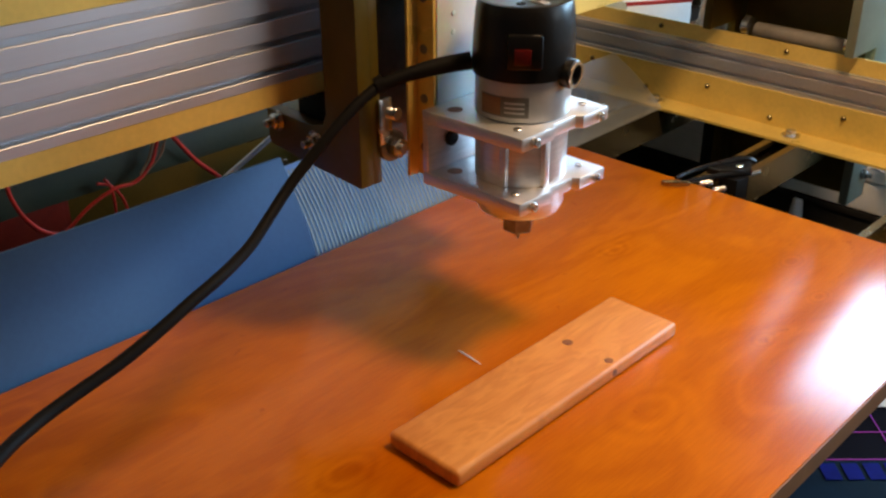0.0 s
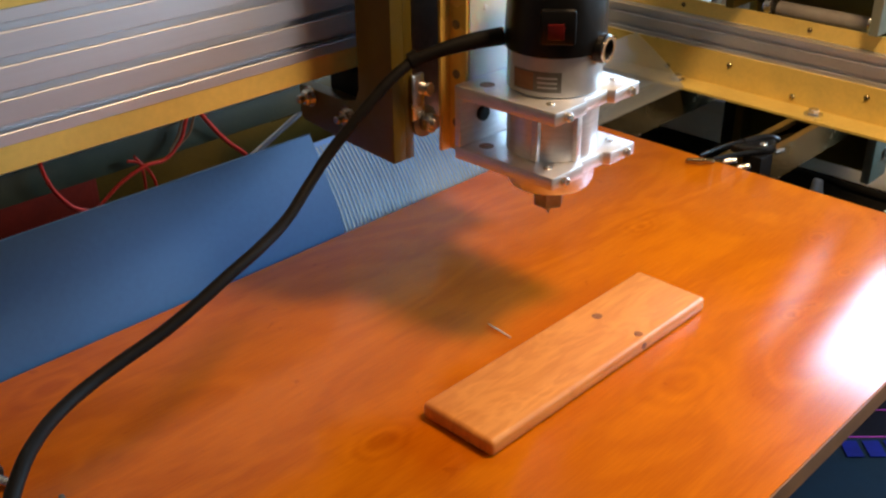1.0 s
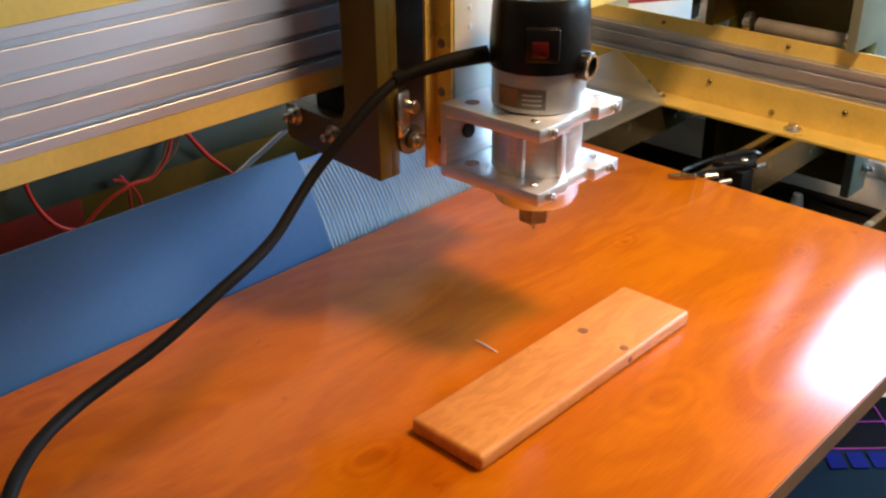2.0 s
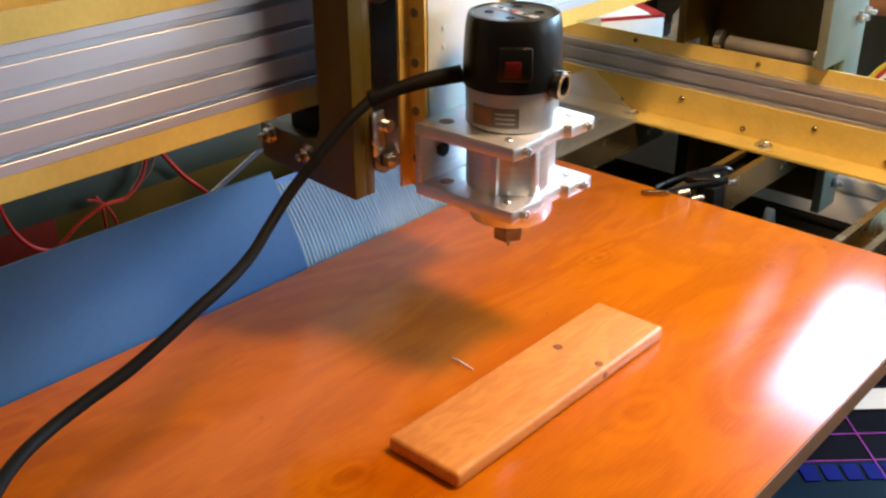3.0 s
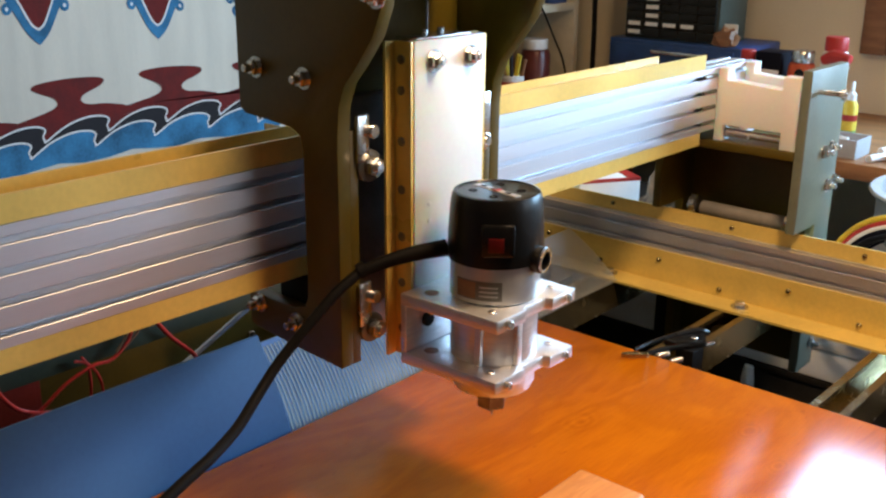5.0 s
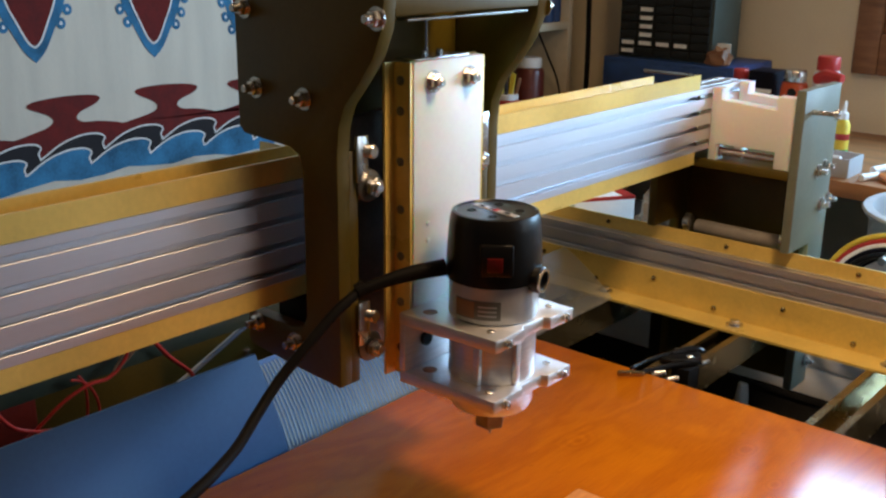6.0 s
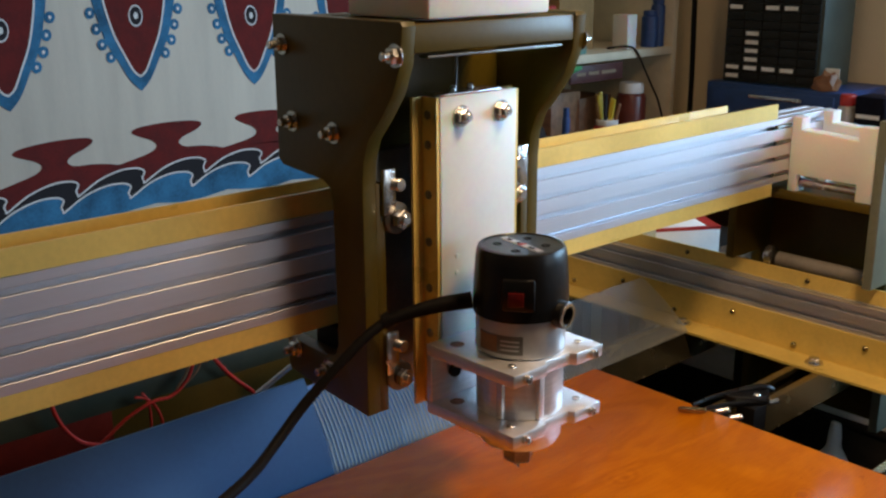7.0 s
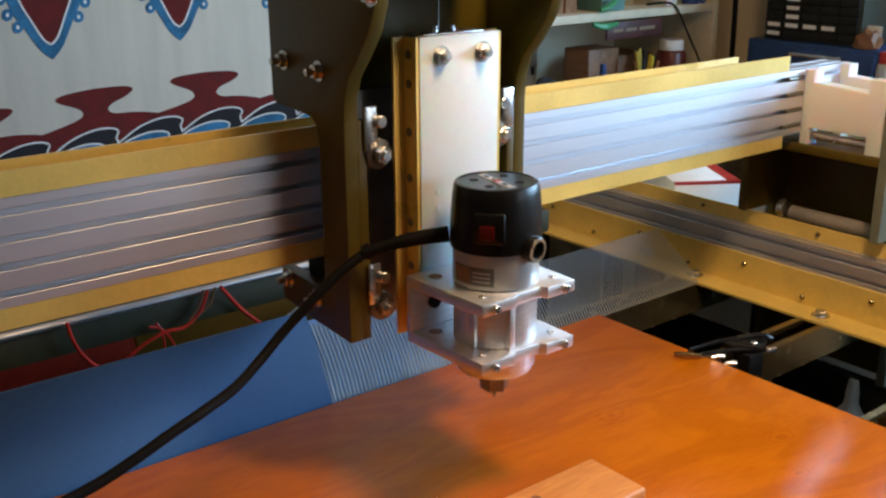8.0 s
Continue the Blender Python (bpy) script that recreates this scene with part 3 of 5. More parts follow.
g = thing("trim_router", (RXC, RYC, 0.0892), "electric trim router with black cap and grey body", "router")
part("motor_body", lathe((RXC, RYC, 0.1968), [(0.0335, 0), (0.0352, 0.0015), (0.0352, CAP_Z - 0.1966)], (0, 0, 1), 64), M_GREY, g, "grey cast body")
part("cap", lathe((RXC, RYC, CAP_Z), [(0.0355, 0), (0.0372, 0.0008), (0.0374, 0.010), (0.0366, 0.028), (0.0355, 0.043), (0.0345, 0.0495), (0.0332, 0.0525), (0.031, 0.0530), (0.0300, 0.0520), (0.0001, 0.0520)], (0, 0, 1), 64), M_BLACK, g, "black plastic cap")
part("collet_nut", lathe((RXC, RYC, 0.0975), [(0.0085, 0), (0.0118, 0.0010), (0.0124, 0.003), (0.0124, 0.0150), (0.009, 0.0162), (0.009, 0.0198)], (0, 0, 1), 6), M_COLLET, g, "steel collet nut")
part("bit", lathe((RXC, RYC, 0.0892), [(0.0001, 0), (0.0012, 0.003), (0.0016, 0.004), (0.0016, 0.012)], (0, 0, 1), 10), M_DARKSTEEL, g, "small cutting bit")
# switch on the side that faces the board
sw = Vector((0.65, -0.76, 0)).normalized()
side = Vector((0.76, 0.65, 0)).normalized()


def on_cap(u, out, z):
    return Vector((RXC, RYC, 0)) + side * u + sw * out + Vector((0, 0, z))


def cap_block(u0, u1, o0, o1, z0, z1, bevel):
    bm = box((u0, o0, z0), (u1, o1, z1), bevel)
    for v in bm.verts:
        v.co = on_cap(v.co.x, v.co.y, v.co.z)
    return bm


hood = part("switch_housing", cap_block(-0.0125, 0.0125, 0.026, 0.0395, 0.237, 0.262, 0.0025), M_BLACK, g, "raised black switch housing")
part("rocker_switch", cap_block(-0.0075, 0.0045, 0.038, 0.0404, 0.2410, 0.2525, 0.001), M_SWITCH, hood, "dark red rocker switch")
vent = Vector((0.98, 0.16, -0.05)).normalized()
q = Vector((RXC, RYC, 0.2320)) + vent * 0.028
part("brush_port", lathe(q, [(0.0105, 0), (0.0105, 0.0135), (0.0092, 0.0145), (0.0072, 0.0145), (0.0068, 0.006), (0.0001, 0.006)], vent, 28), M_BLACK, g, "round black brush port")
part("port_ring", lathe(q + vent * 0.0143, [(0.0096, 0), (0.0096, 0.0012), (0.0074, 0.0012), (0.0074, 0)], vent, 28, capped=False), M_STEEL, g, "pale ring round the port")
# name strip on the cap and rating plate on the body, with unreadable lettering as bars
strip = Vector((0.98, -0.18, 0)).normalized()
cross = Vector((0.18, 0.98, 0)).normalized()


def top_block(u0, u1, v0, v1, z0, z1, bevel):
    """A flat piece on the cap's top, along the strip's direction."""
    bm = box((u0, v0, z0), (u1, v1, z1), bevel)
    for v in bm.verts:
        v.co = Vector((RXC, RYC, v.co.z)) + strip * v.co.x + cross * v.co.y
    return bm


part("name_strip", top_block(-0.024, 0.024, -0.0035, 0.0030, 0.2784, 0.2791, 0.0003), M_GREY, g, "pale strip across the cap")
part("name_strip_mark", top_block(-0.002, 0.003, -0.0032, 0.0027, 0.2789, 0.2794, 0.0001), M_REDPL, g)
for u in (-0.018, -0.006, 0.010):
    part("lettering_bar", top_block(u, u + 0.006, -0.0018, 0.0012, 0.2790, 0.2794, 0.0001), M_RUBBER, g)
for u, v in ((-0.012, 0.014), (0.012, 0.014), (-0.012, -0.014), (0.012, -0.014)):
    q0 = Vector((RXC, RYC, 0.2784)) + strip * u + cross * v
    part("cap_screw", lathe(q0, [(0.0036, 0), (0.0036, 0.0004), (0.0022, 0.0005), (0.0018, 0.0001), (0.0001, 0.0001)], (0, 0, 1), 16), M_RUBBER, g)


def curved_plate(a0, a1, z0, z1, r, bm=None):
    made = bmesh.new()
    n = 16
    cols = []
    for i in range(n + 1):
        a = radians(a0 + (a1 - a0) * i / n)
        cols.append([made.verts.new((RXC + rr * math.cos(a), RYC + rr * math.sin(a), z)) for rr, z in ((r, z0), (r, z1), (r - 0.001, z1), (r - 0.001, z0))])
    for p0, p1 in zip(cols, cols[1:]):
        for j in range(4):
            made.faces.new((p0[j], p1[j], p1[(j + 1) % 4], p0[(j + 1) % 4]))
    made.faces.new(cols[0][::-1])
    made.faces.new(cols[-1])
    return join(made, bm)


plate = part("rating_plate", curved_plate(-105, -43, 0.2015, 0.2165, 0.0357), M_DARKSTEEL, g, "dark rating plate with unreadable lettering")
part("plate_patch", curved_plate(-104, -76, 0.2025, 0.2155, 0.0359), M_WOOD, plate, "reddish printed patch")
for z in (0.2045, 0.2080, 0.2115):
    part("lettering_bar", curved_plate(-71, -48, z, z + 0.0012, 0.0359), M_GREY, plate)

# the router's mains cable, sagging over the table
cb = thing("power_cable", (-0.5, 0.3, 0.0), "thick black rubber power cable with a strain relief", "cable")
part("strain_relief", tube([(-0.486, 0.533, 0.2335), (-0.500, 0.514, 0.2305), (-0.512, 0.494, 0.226), (-0.522, 0.477, 0.220)], [0.0068, 0.0062, 0.0052, 0.0046], 14), M_RUBBER, cb)
part("relief_collar", tube([(-0.5205, 0.4795, 0.2222), (-0.5235, 0.474, 0.2195)], [0.0062, 0.0062], 14), M_RUBBER, cb)
part("cord", tube([(-0.522, 0.477, 0.221), (-0.5265, 0.455, 0.208), (-0.531, 0.430, 0.188), (-0.535, 0.404, 0.166), (-0.530, 0.378, 0.149), (-0.517, 0.350, 0.140), (-0.503, 0.318, 0.1365), (-0.498, 0.290, 0.130),
                   (-0.495, 0.264, 0.122), (-0.493, 0.235, 0.1135), (-0.491, 0.205, 0.108), (-0.486, 0.179, 0.105), (-0.472, 0.154, 0.107), (-0.450, 0.131, 0.112), (-0.425, 0.110, 0.114), (-0.38, 0.07, 0.10),
                   (-0.33, 0.0, 0.05), (-0.30, -0.1, 0.0048), (-0.32, -0.3, 0.0048)], 0.0041, 12, steps=6), M_RUBBER, cb)

# ---- gantry foot on the side rail ----
f = thing("gantry_foot", (-0.57, 1.25, -0.07), "olive-painted gantry foot with white plastic blocks", "machine carriage")
part("outer_plate", prism([(1.197, 0.300), (1.312, 0.300), (1.312, -0.122), (1.262, -0.122), (1.262, 0.092), (1.197, 0.092)], "x", -0.487, -0.4745, 0.0012), M_OLIVE_SHEEN, f, "olive plate, window sheen put into its pale colour")
part("inner_plate", prism([(1.197, 0.205), (1.312, 0.205), (1.312, -0.122), (1.262, -0.122), (1.262, 0.092), (1.197, 0.092)], "x", -0.680, -0.6675, 0.0012), M_OLIVE, f)
part("shelf_plate", box((-0.6673, 1.197, 0.186), (-0.4872, 1.312, 0.197), 0.0008), M_OLIVE, f)
part("rear_panel", box((-0.6673, 1.288, -0.118), (-0.4872, 1.298, 0.1858), 0.0008), M_OLIVE, f)
BLOCK = [(-0.608, 0.1975), (-0.608, 0.292), (-0.587, 0.292), (-0.587, 0.277), (-0.512, 0.272), (-0.512, 0.289), (-0.4875, 0.289), (-0.4875, 0.1975), (-0.509, 0.1975), (-0.509, 0.219), (-0.588, 0.219), (-0.588, 0.1975)]
BLOCK = [(x, z) if x > -0.599 else (-0.5995, z) for x, z in BLOCK]
part("white_block", prism(BLOCK, "y", 1.200, 1.222, 0.001), M_HDPE, f, "white plastic notched block")
part("white_block", prism(BLOCK, "y", 1.278, 1.300, 0.001), M_HDPE, f, "white plastic notched block")
part("cross_stud", rod((-0.588, 1.212, 0.208), (-0.511, 1.212, 0.208), 0.0055, 18), M_STEEL, f)
nut_and_bolt("stud_nut", (-0.588, 1.212, 0.208), (1, 0, 0), 0.006, 0.001, parent=f)
for y, z in ((1.262, 0.190), (1.285, 0.142)):
    nut_and_bolt("plate_nut", (-0.4742, y, z), (1, 0, 0), 0.0068, 0.006, parent=f)
    nut_and_bolt("plate_nut", (-0.4742, y + 0.022, z + 0.004), (1, 0, 0), 0.0062, 0.006, parent=f)
part("through_bolt", rod((-0.4742, 1.222, 0.272), (-0.440, 1.222, 0.272), 0.0034, 14, 0.0005), M_STEEL, f)
part("bolt_end", hexnut((-0.447, 1.222, 0.272), (1, 0, 0), 0.0062, 0.006), M_STEEL, f)
nut_and_bolt("plate_nut", (-0.4742, 1.297, -0.087), (1, 0, 0), 0.0065, 0.006, parent=f)
part("roller", rod((-0.628, 1.245, 0.090), (-0.505, 1.245, 0.090), 0.0105, 24, 0.001), material("grey_roller", (0.22, 0.20, 0.18), 0.6), f, "pale grey roller between the bearings")
for x in (-0.640, -0.500):
    part("roller_bearing", rod((x - 0.005, 1.245, 0.094), (x + 0.005, 1.245, 0.094), 0.013, 24, 0.001), M_STEEL, f)

# ---- sheets behind the table ----
def ruled(bottom, top, ny, nz, th, ripple=0.0, waves=0):
    """A thin bent sheet between a bottom and a top edge, each given by its two ends; ripple gives the flutes."""
    bm = bmesh.new()
    b0, b1, t0, t1 = (Vector(p) for p in (*bottom, *top))
    faces = []
    for side in (0, 1):
        grid = []
        for i in range(ny + 1):
            u = i / ny
            lo, hi = b0.lerp(b1, u), t0.lerp(t1, u)
            d = ripple * math.sin(u * waves * math.tau)
            row = []
            for j in range(nz + 1):
                v = j / nz
                p = lo.lerp(hi, v) + Vector((0.006 * math.sin(v * math.pi) + d - side * th, 0, 0))
                row.append(bm.verts.new(p))
            grid.append(row)
        faces.append(grid)
    a, c = faces
    for i in range(ny):
        for j in range(nz):
            bm.faces.new((a[i][j], a[i + 1][j], a[i + 1][j + 1], a[i][j + 1]))
            bm.faces.new((c[i][j], c[i][j + 1], c[i + 1][j + 1], c[i + 1][j]))
        bm.faces.new((a[i][nz], a[i + 1][nz], c[i + 1][nz], c[i][nz]))
        bm.faces.new((a[i][0], c[i][0], c[i + 1][0], a[i + 1][0]))
    for j in range(nz):
        bm.faces.new((a[0][j], a[0][j + 1], c[0][j + 1], c[0][j]))
        bm.faces.new((a[ny][j], c[ny][j], c[ny][j + 1], a[ny][j + 1]))
    return bm


bs = thing("blue_sheet", (-0.70, 0.2, -0.03), "smooth blue plastic sheet standing behind the table", "plastic sheet")
part("sheet", ruled(((-0.6885, -0.55, -0.03), (-0.6885, 0.5455, -0.03)), ((-0.720, -0.55, 0.094), (-0.720, 0.530, 0.094)), 12, 8, 0.0025), M_BLUE, bs)

def clear_plastic(name, haze, through, colour):
    """Clear plastic: gloss and a translucent haze over plain transparency."""
    m = material(name, colour, 0.16, vary=0.03, scale=8)
    n, l = m.node_tree.nodes, m.node_tree.links
    n["Principled BSDF"].inputs["Specular IOR Level"].default_value = 0.9
    see = n.new("ShaderNodeBsdfTranslucent")
    see.inputs[0].default_value = (*colour, 1)
    mixed = n.new("ShaderNodeMixShader")
    mixed.inputs[0].default_value = haze
    l.new(n["Principled BSDF"].outputs[0], mixed.inputs[1])
    l.new(see.outputs[0], mixed.inputs[2])
    clear = n.new("ShaderNodeBsdfTransparent")
    thin = n.new("ShaderNodeMixShader")
    thin.inputs[0].default_value = through
    l.new(mixed.outputs[0], thin.inputs[1])
    l.new(clear.outputs[0], thin.inputs[2])
    l.new(thin.outputs[0], n["Material Output"].inputs[0])
    return m


M_CLEAR = clear_plastic("clear_plastic_skin", 0.2, 0.994, (0.60, 0.74, 0.95))
M_FLUTE = clear_plastic("clear_plastic_rib", 0.75, 0.50, (0.92, 0.97, 1.0))
cs = thing("fluted_sheet", (-0.72, 0.85, -0.03), "clear fluted plastic sheet leaning back behind the table", "plastic sheet")
B0, B1, T0, T1 = Vector((-0.6925, 0.5400, -0.012)), Vector((-0.700, 1.150, -0.012)), Vector((-0.746, 0.5440, 0.065)), Vector((-0.794, 1.167, 0.0415))
M_PALE = clear_plastic("pale_blue_plastic", 0.4, 0.06, (0.36, 0.58, 0.95))
bk = thing("pale_blue_sheet", (-0.73, 0.66, -0.03), "pale blue translucent plastic sheet behind the clear one", "plastic sheet")
BACK = Vector((-0.011, 0, 0))
part("sheet", ruled((B0 + BACK, B0.lerp(B1, 0.42) + BACK), (T0 + BACK, T0.lerp(T1, 0.42) + BACK), 20, 8, 0.002), M_PALE, bk)
skin = ruled((B0, B1), (T0, T1), 60, 8, 0.0004)
skin2 = ruled((B0 - Vector((0.0038, 0, 0)), B1 - Vector((0.0038, 0, 0))), (T0 - Vector((0.0038, 0, 0)), T1 - Vector((0.0038, 0, 0))), 60, 8, 0.0004)
part("front_skin", skin, M_CLEAR, cs)
part("rear_skin", skin2, M_CLEAR, cs)
ribs = bmesh.new()
NRIB = 124
for k in range(NRIB + 1):
    u = k / NRIB
    lo, hi = B0.lerp(B1, u), T0.lerp(T1, u)
    rows_ = []
    for j in range(9):
        v = j / 8
        c = lo.lerp(hi, v) + Vector((0.006 * math.sin(v * math.pi) - 0.0005, 0, 0))
        rows_.append([ribs.verts.new(c + Vector((dx, dy, 0))) for dx, dy in ((0, -0.0006), (0, 0.0006), (-0.0020, 0.0006), (-0.0020, -0.0006))])
    for p, q in zip(rows_, rows_[1:]):
        for a in range(4):
            b = (a + 1) % 4
            ribs.faces.new((p[a], p[b], q[b], q[a]))
    ribs.faces.new(rows_[0][::-1])
    ribs.faces.new(rows_[-1])
part("ribs", ribs, M_FLUTE, cs, "fine upright ribs inside the sheet")

# ---- locking pliers on the table's far edge ----
lp = thing("locking_pliers", (-0.53, 0.95, -0.03), "black and chrome locking pliers clamped on the table edge", "pliers")
pad = [(-0.5310 + 0.0135 * math.cos(a * math.tau / 20) * 0.8 + 0.006 * math.sin(a * math.tau / 20), 0.915 + 0.0085 * math.sin(a * math.tau / 20) + 0.006 * math.cos(a * math.tau / 20)) for a in range(20)]
part("jaw_pad", prism(pad, "z", 0.0003, 0.0062, 0.0014), M_STRUT, lp, "flat brownish steel pad on the table")
part("upper_jaw", tube([(-0.535, 0.921, 0.0065), (-0.531, 0.948, 0.0075), (-0.524, 0.972, 0.0085), (-0.515, 0.993, 0.0090)], [0.0020, 0.0024, 0.0030, 0.0038], 10), M_BLACK, lp)
part("lower_jaw", tube([(-0.522, 0.926, 0.0045), (-0.512, 0.952, 0.0045), (-0.500, 0.975, 0.0040), (-0.487, 0.998, 0.0040)], [0.0022, 0.0028, 0.0034, 0.0040], 10), M_BLACK, lp)
cheek = [(-0.5235, 0.966), (-0.5150, 1.000), (-0.4985, 1.018), (-0.4880, 1.002), (-0.4900, 0.985), (-0.5080, 0.966)]
body = part("body", prism(cheek, "z", 0.0010, 0.0095, 0.0020), M_BLACK, lp, "black riveted cheek plates")
part("rivet", lathe((-0.497, 0.990, 0.0095), [(0.0040, 0), (0.0040, 0.0008), (0.0030, 0.0020)], (0, 0, 1), 16), M_STEEL, body)
part("upper_handle", tube([(-0.518, 0.984, 0.0095), (-0.508, 1.004, 0.0110), (-0.500, 1.016, 0.0095), (-0.496, 1.024, 0.0060)], [0.0036, 0.0042, 0.0040, 0.0030], 10), M_BLACK, lp, "black grip")
part("lower_clamp", prism([(-0.509, 0.970), (-0.500, 0.992), (-0.486, 0.994), (-0.488, 0.972)], "z", -0.0300, 0.0008, 0.0015), M_RUBBER, lp)
part("chrome_link", rod((-0.516, 0.937, -0.001), (-0.506, 0.949, 0.001), 0.0036, 12, 0.001), M_STEEL, lp)
part("chrome_screw", rod((-0.498, 0.938, -0.003), (-0.489, 0.949, -0.001), 0.0034, 12, 0.001), M_STEEL, lp)
part("chrome_lever", rod((-0.490, 1.004, -0.002), (-0.484, 1.016, 0.000), 0.0030, 12, 0.001), M_STEEL, lp)

# ---- wiring below the beam ----
wl = thing("red_wire_loop", (-0.89, 0.45, 0.0), "loose red wires hanging from the rear rail", "wire")
for pts, rr in (([(-0.884, 0.342, 0.078), (-0.884, 0.345, 0.060), (-0.885, 0.353, 0.040), (-0.888, 0.368, 0.020), (-0.89, 0.388, 0.008), (-0.90, 0.415, -0.004)], 0.0021),
                ([(-0.90, 0.385, -0.002), (-0.89, 0.396, 0.012), (-0.886, 0.420, 0.030), (-0.884, 0.448, 0.040), (-0.884, 0.470, 0.040), (-0.885, 0.490, 0.053), (-0.886, 0.502, 0.076)], 0.0019),
                ([(-0.886, 0.438, 0.052), (-0.886, 0.444, 0.040), (-0.89, 0.447, 0.015), (-0.90, 0.449, -0.015)], 0.0015),
                ([(-0.886, 0.430, 0.050), (-0.886, 0.445, 0.042), (-0.89, 0.458, 0.020), (-0.90, 0.466, -0.010)], 0.0015)):
    part("wire", tube(pts, rr, 8), M_RED, wl)
part("wire", tube([(-0.884, 0.517, 0.077), (-0.890, 0.545, 0.040), (-0.897, 0.575, 0.010), (-0.905, 0.590, -0.010)], 0.0024, 8), M_RED, wl, "straight pinkish red wire")
for dy in (0.0, 0.014):
    part("brown_wire", tube([(-0.884, 0.496 + dy, 0.078), (-0.884, 0.488 + dy, 0.060), (-0.884, 0.476 + dy * 0.5, 0.046)], 0.0013, 6), M_WOOD, wl)
br = thing("steel_brace", (-0.95, 0.65, 0.0), "thin bright steel brace behind the rear rail", "brace")
part("brace_rod", rod((-0.945, 0.594, -0.028), (-0.93, 0.690, 0.026), 0.0034, 10), M_ALU, br)

# ---- far side of the machine and clutter below the beam ----
fr = thing("rear_rail", (-0.9, 0.3, -0.08), "grey-green steel rail with a bright rod on top", "machine rail")
part("rail_bar", box((-0.93, -0.5, 0.036), (-0.898, 1.05, 0.070), 0.003), material("grey_green_tone", (0.045, 0.040, 0.016), 0.6), fr)
part("guide_rod", rod((-0.896, -0.5, 0.074), (-0.896, 0.66, 0.074), 0.0042, 14), M_ALU, fr, "polished guide rod")
for y in (-0.45, 1.0):
    part("post", box((-0.928, y, FLOOR_Z), (-0.902, y + 0.03, 0.0358), 0.001), M_OLIVE, fr)
cr = thing("storage_crate", (-1.15, 0.30, -0.8), "dark red wooden crate on the floor", "crate")
M_CRATE = material("dark_red_paint", (0.19, 0.014, 0.005), 0.7)
M_CRATE.node_tree.nodes["Principled BSDF"].inputs["Specular IOR Level"].default_value = 0.15
part("crate_body", box((-1.34, -0.10, -0.8), (-1.055, 0.475, 0.0), 0.004), M_CRATE, cr)
for y0, y1 in ((-0.09, 0.17), (0.19, 0.465)):
    part("crate_panel", box((-1.0548, y0, -0.79), (-1.048, y1, -0.01), 0.002), M_CRATE, cr)
cl = thing("low_locker", (-1.2, 0.9, -0.8), "olive-green steel locker against the wall", "locker")
part("locker_body", box((-1.60, 0.50, -0.8), (-1.15, 1.30, -0.02), 0.004), M_OLIVE, cl)
for y in (0.51, 0.905):
    d = part("locker_door", box((-1.1498, y, -0.79), (-1.146, y + 0.385, -0.03), 0.001), M_OLIVE, cl)
    part("door_handle", rod((-1.1458, y + 0.34, -0.12), (-1.1458, y + 0.34, -0.20), 0.006, 10, 0.001), M_STEEL, d)
pb = thing("perforated_bar", (-1.05, 0.83, -0.02), "steel bar with punched holes", "steel bar")
bar = part("bar", box((-1.03, 0.70, -0.02), (-1.02, 0.98, 0.03), 0.001), M_STRUT, pb)
for y in (0.74, 0.79, 0.84, 0.89, 0.94):
    part("bolt", lathe((-1.0198, y, 0.005), [(0.008, 0), (0.008, 0.003), (0.005, 0.005)], (1, 0, 0), 14), M_DARKSTEEL, bar)

# ---- cloth hanging ----
CLX = -1.68
ch = thing("cloth_hanging", (CLX, 1.0, 0.018), "cream cotton hanging with maroon, blue and black dyed figures", "wall hanging")


def sag(y, z):
    """The cloth droops a little towards its ends in its upper half and slants in its lower."""
    u = min(1.0, max(0.0, (z - 0.20) / 0.04))
    return u * -0.21 * (y - 0.87) ** 2 + (1 - u) * (0.022 * (y - 0.893) - 0.10 * (y - 0.893) ** 2 - 0.004)


def smooth(pts, n=6):
    out = []
    for i in range(len(pts) - 1):
        p0, p1, p2, p3 = (Vector((*pts[max(0, min(len(pts) - 1, i + k))], 0)) for k in (-1, 0, 1, 2))
        for k in range(n):
            u = k / n
            q = 0.5 * (2 * p1 + (p2 - p0) * u + (2 * p0 - 5 * p1 + 4 * p2 - p3) * u * u + (3 * p1 - p0 - 3 * p2 + p3) * u ** 3)
            out.append((q.x, q.y))
    return out + [pts[-1]]


def dyed(name, outline, level, mat, parent=ch):
    """A flat dyed figure on the cloth: (y, z) outline, lying on a fabric layer."""
    x = CLX + 0.0006 * level
    bm = prism([(y, z + sag(y, z)) for y, z in outline], "x", x - 0.0003, x + 0.0003)
    bmesh.ops.triangulate(bm, faces=[f for f in bm.faces if len(f.verts) > 4], ngon_method="EAR_CLIP")
    return part(name, bm, mat, parent)


def line(name, pts, level, r, mat, parent=ch):
    bm = bmesh.new()
    x = CLX + 0.0006 * level + 0.0004
    v = []
    for i, (y, z) in enumerate(pts):
        a, c = pts[max(i - 1, 0)], pts[min(i + 1, len(pts) - 1)]
        d = Vector((c[0] - a[0], c[1] - a[1])).normalized()
        v.append([bm.verts.new((x, y + s * r * -d.y, z + s * r * d.x + sag(y, z))) for s in (-1, 1)])
    for p, q in zip(v, v[1:]):
        bm.faces.new((p[0], q[0], q[1], p[1]))
    return part(name, bm, mat, parent)


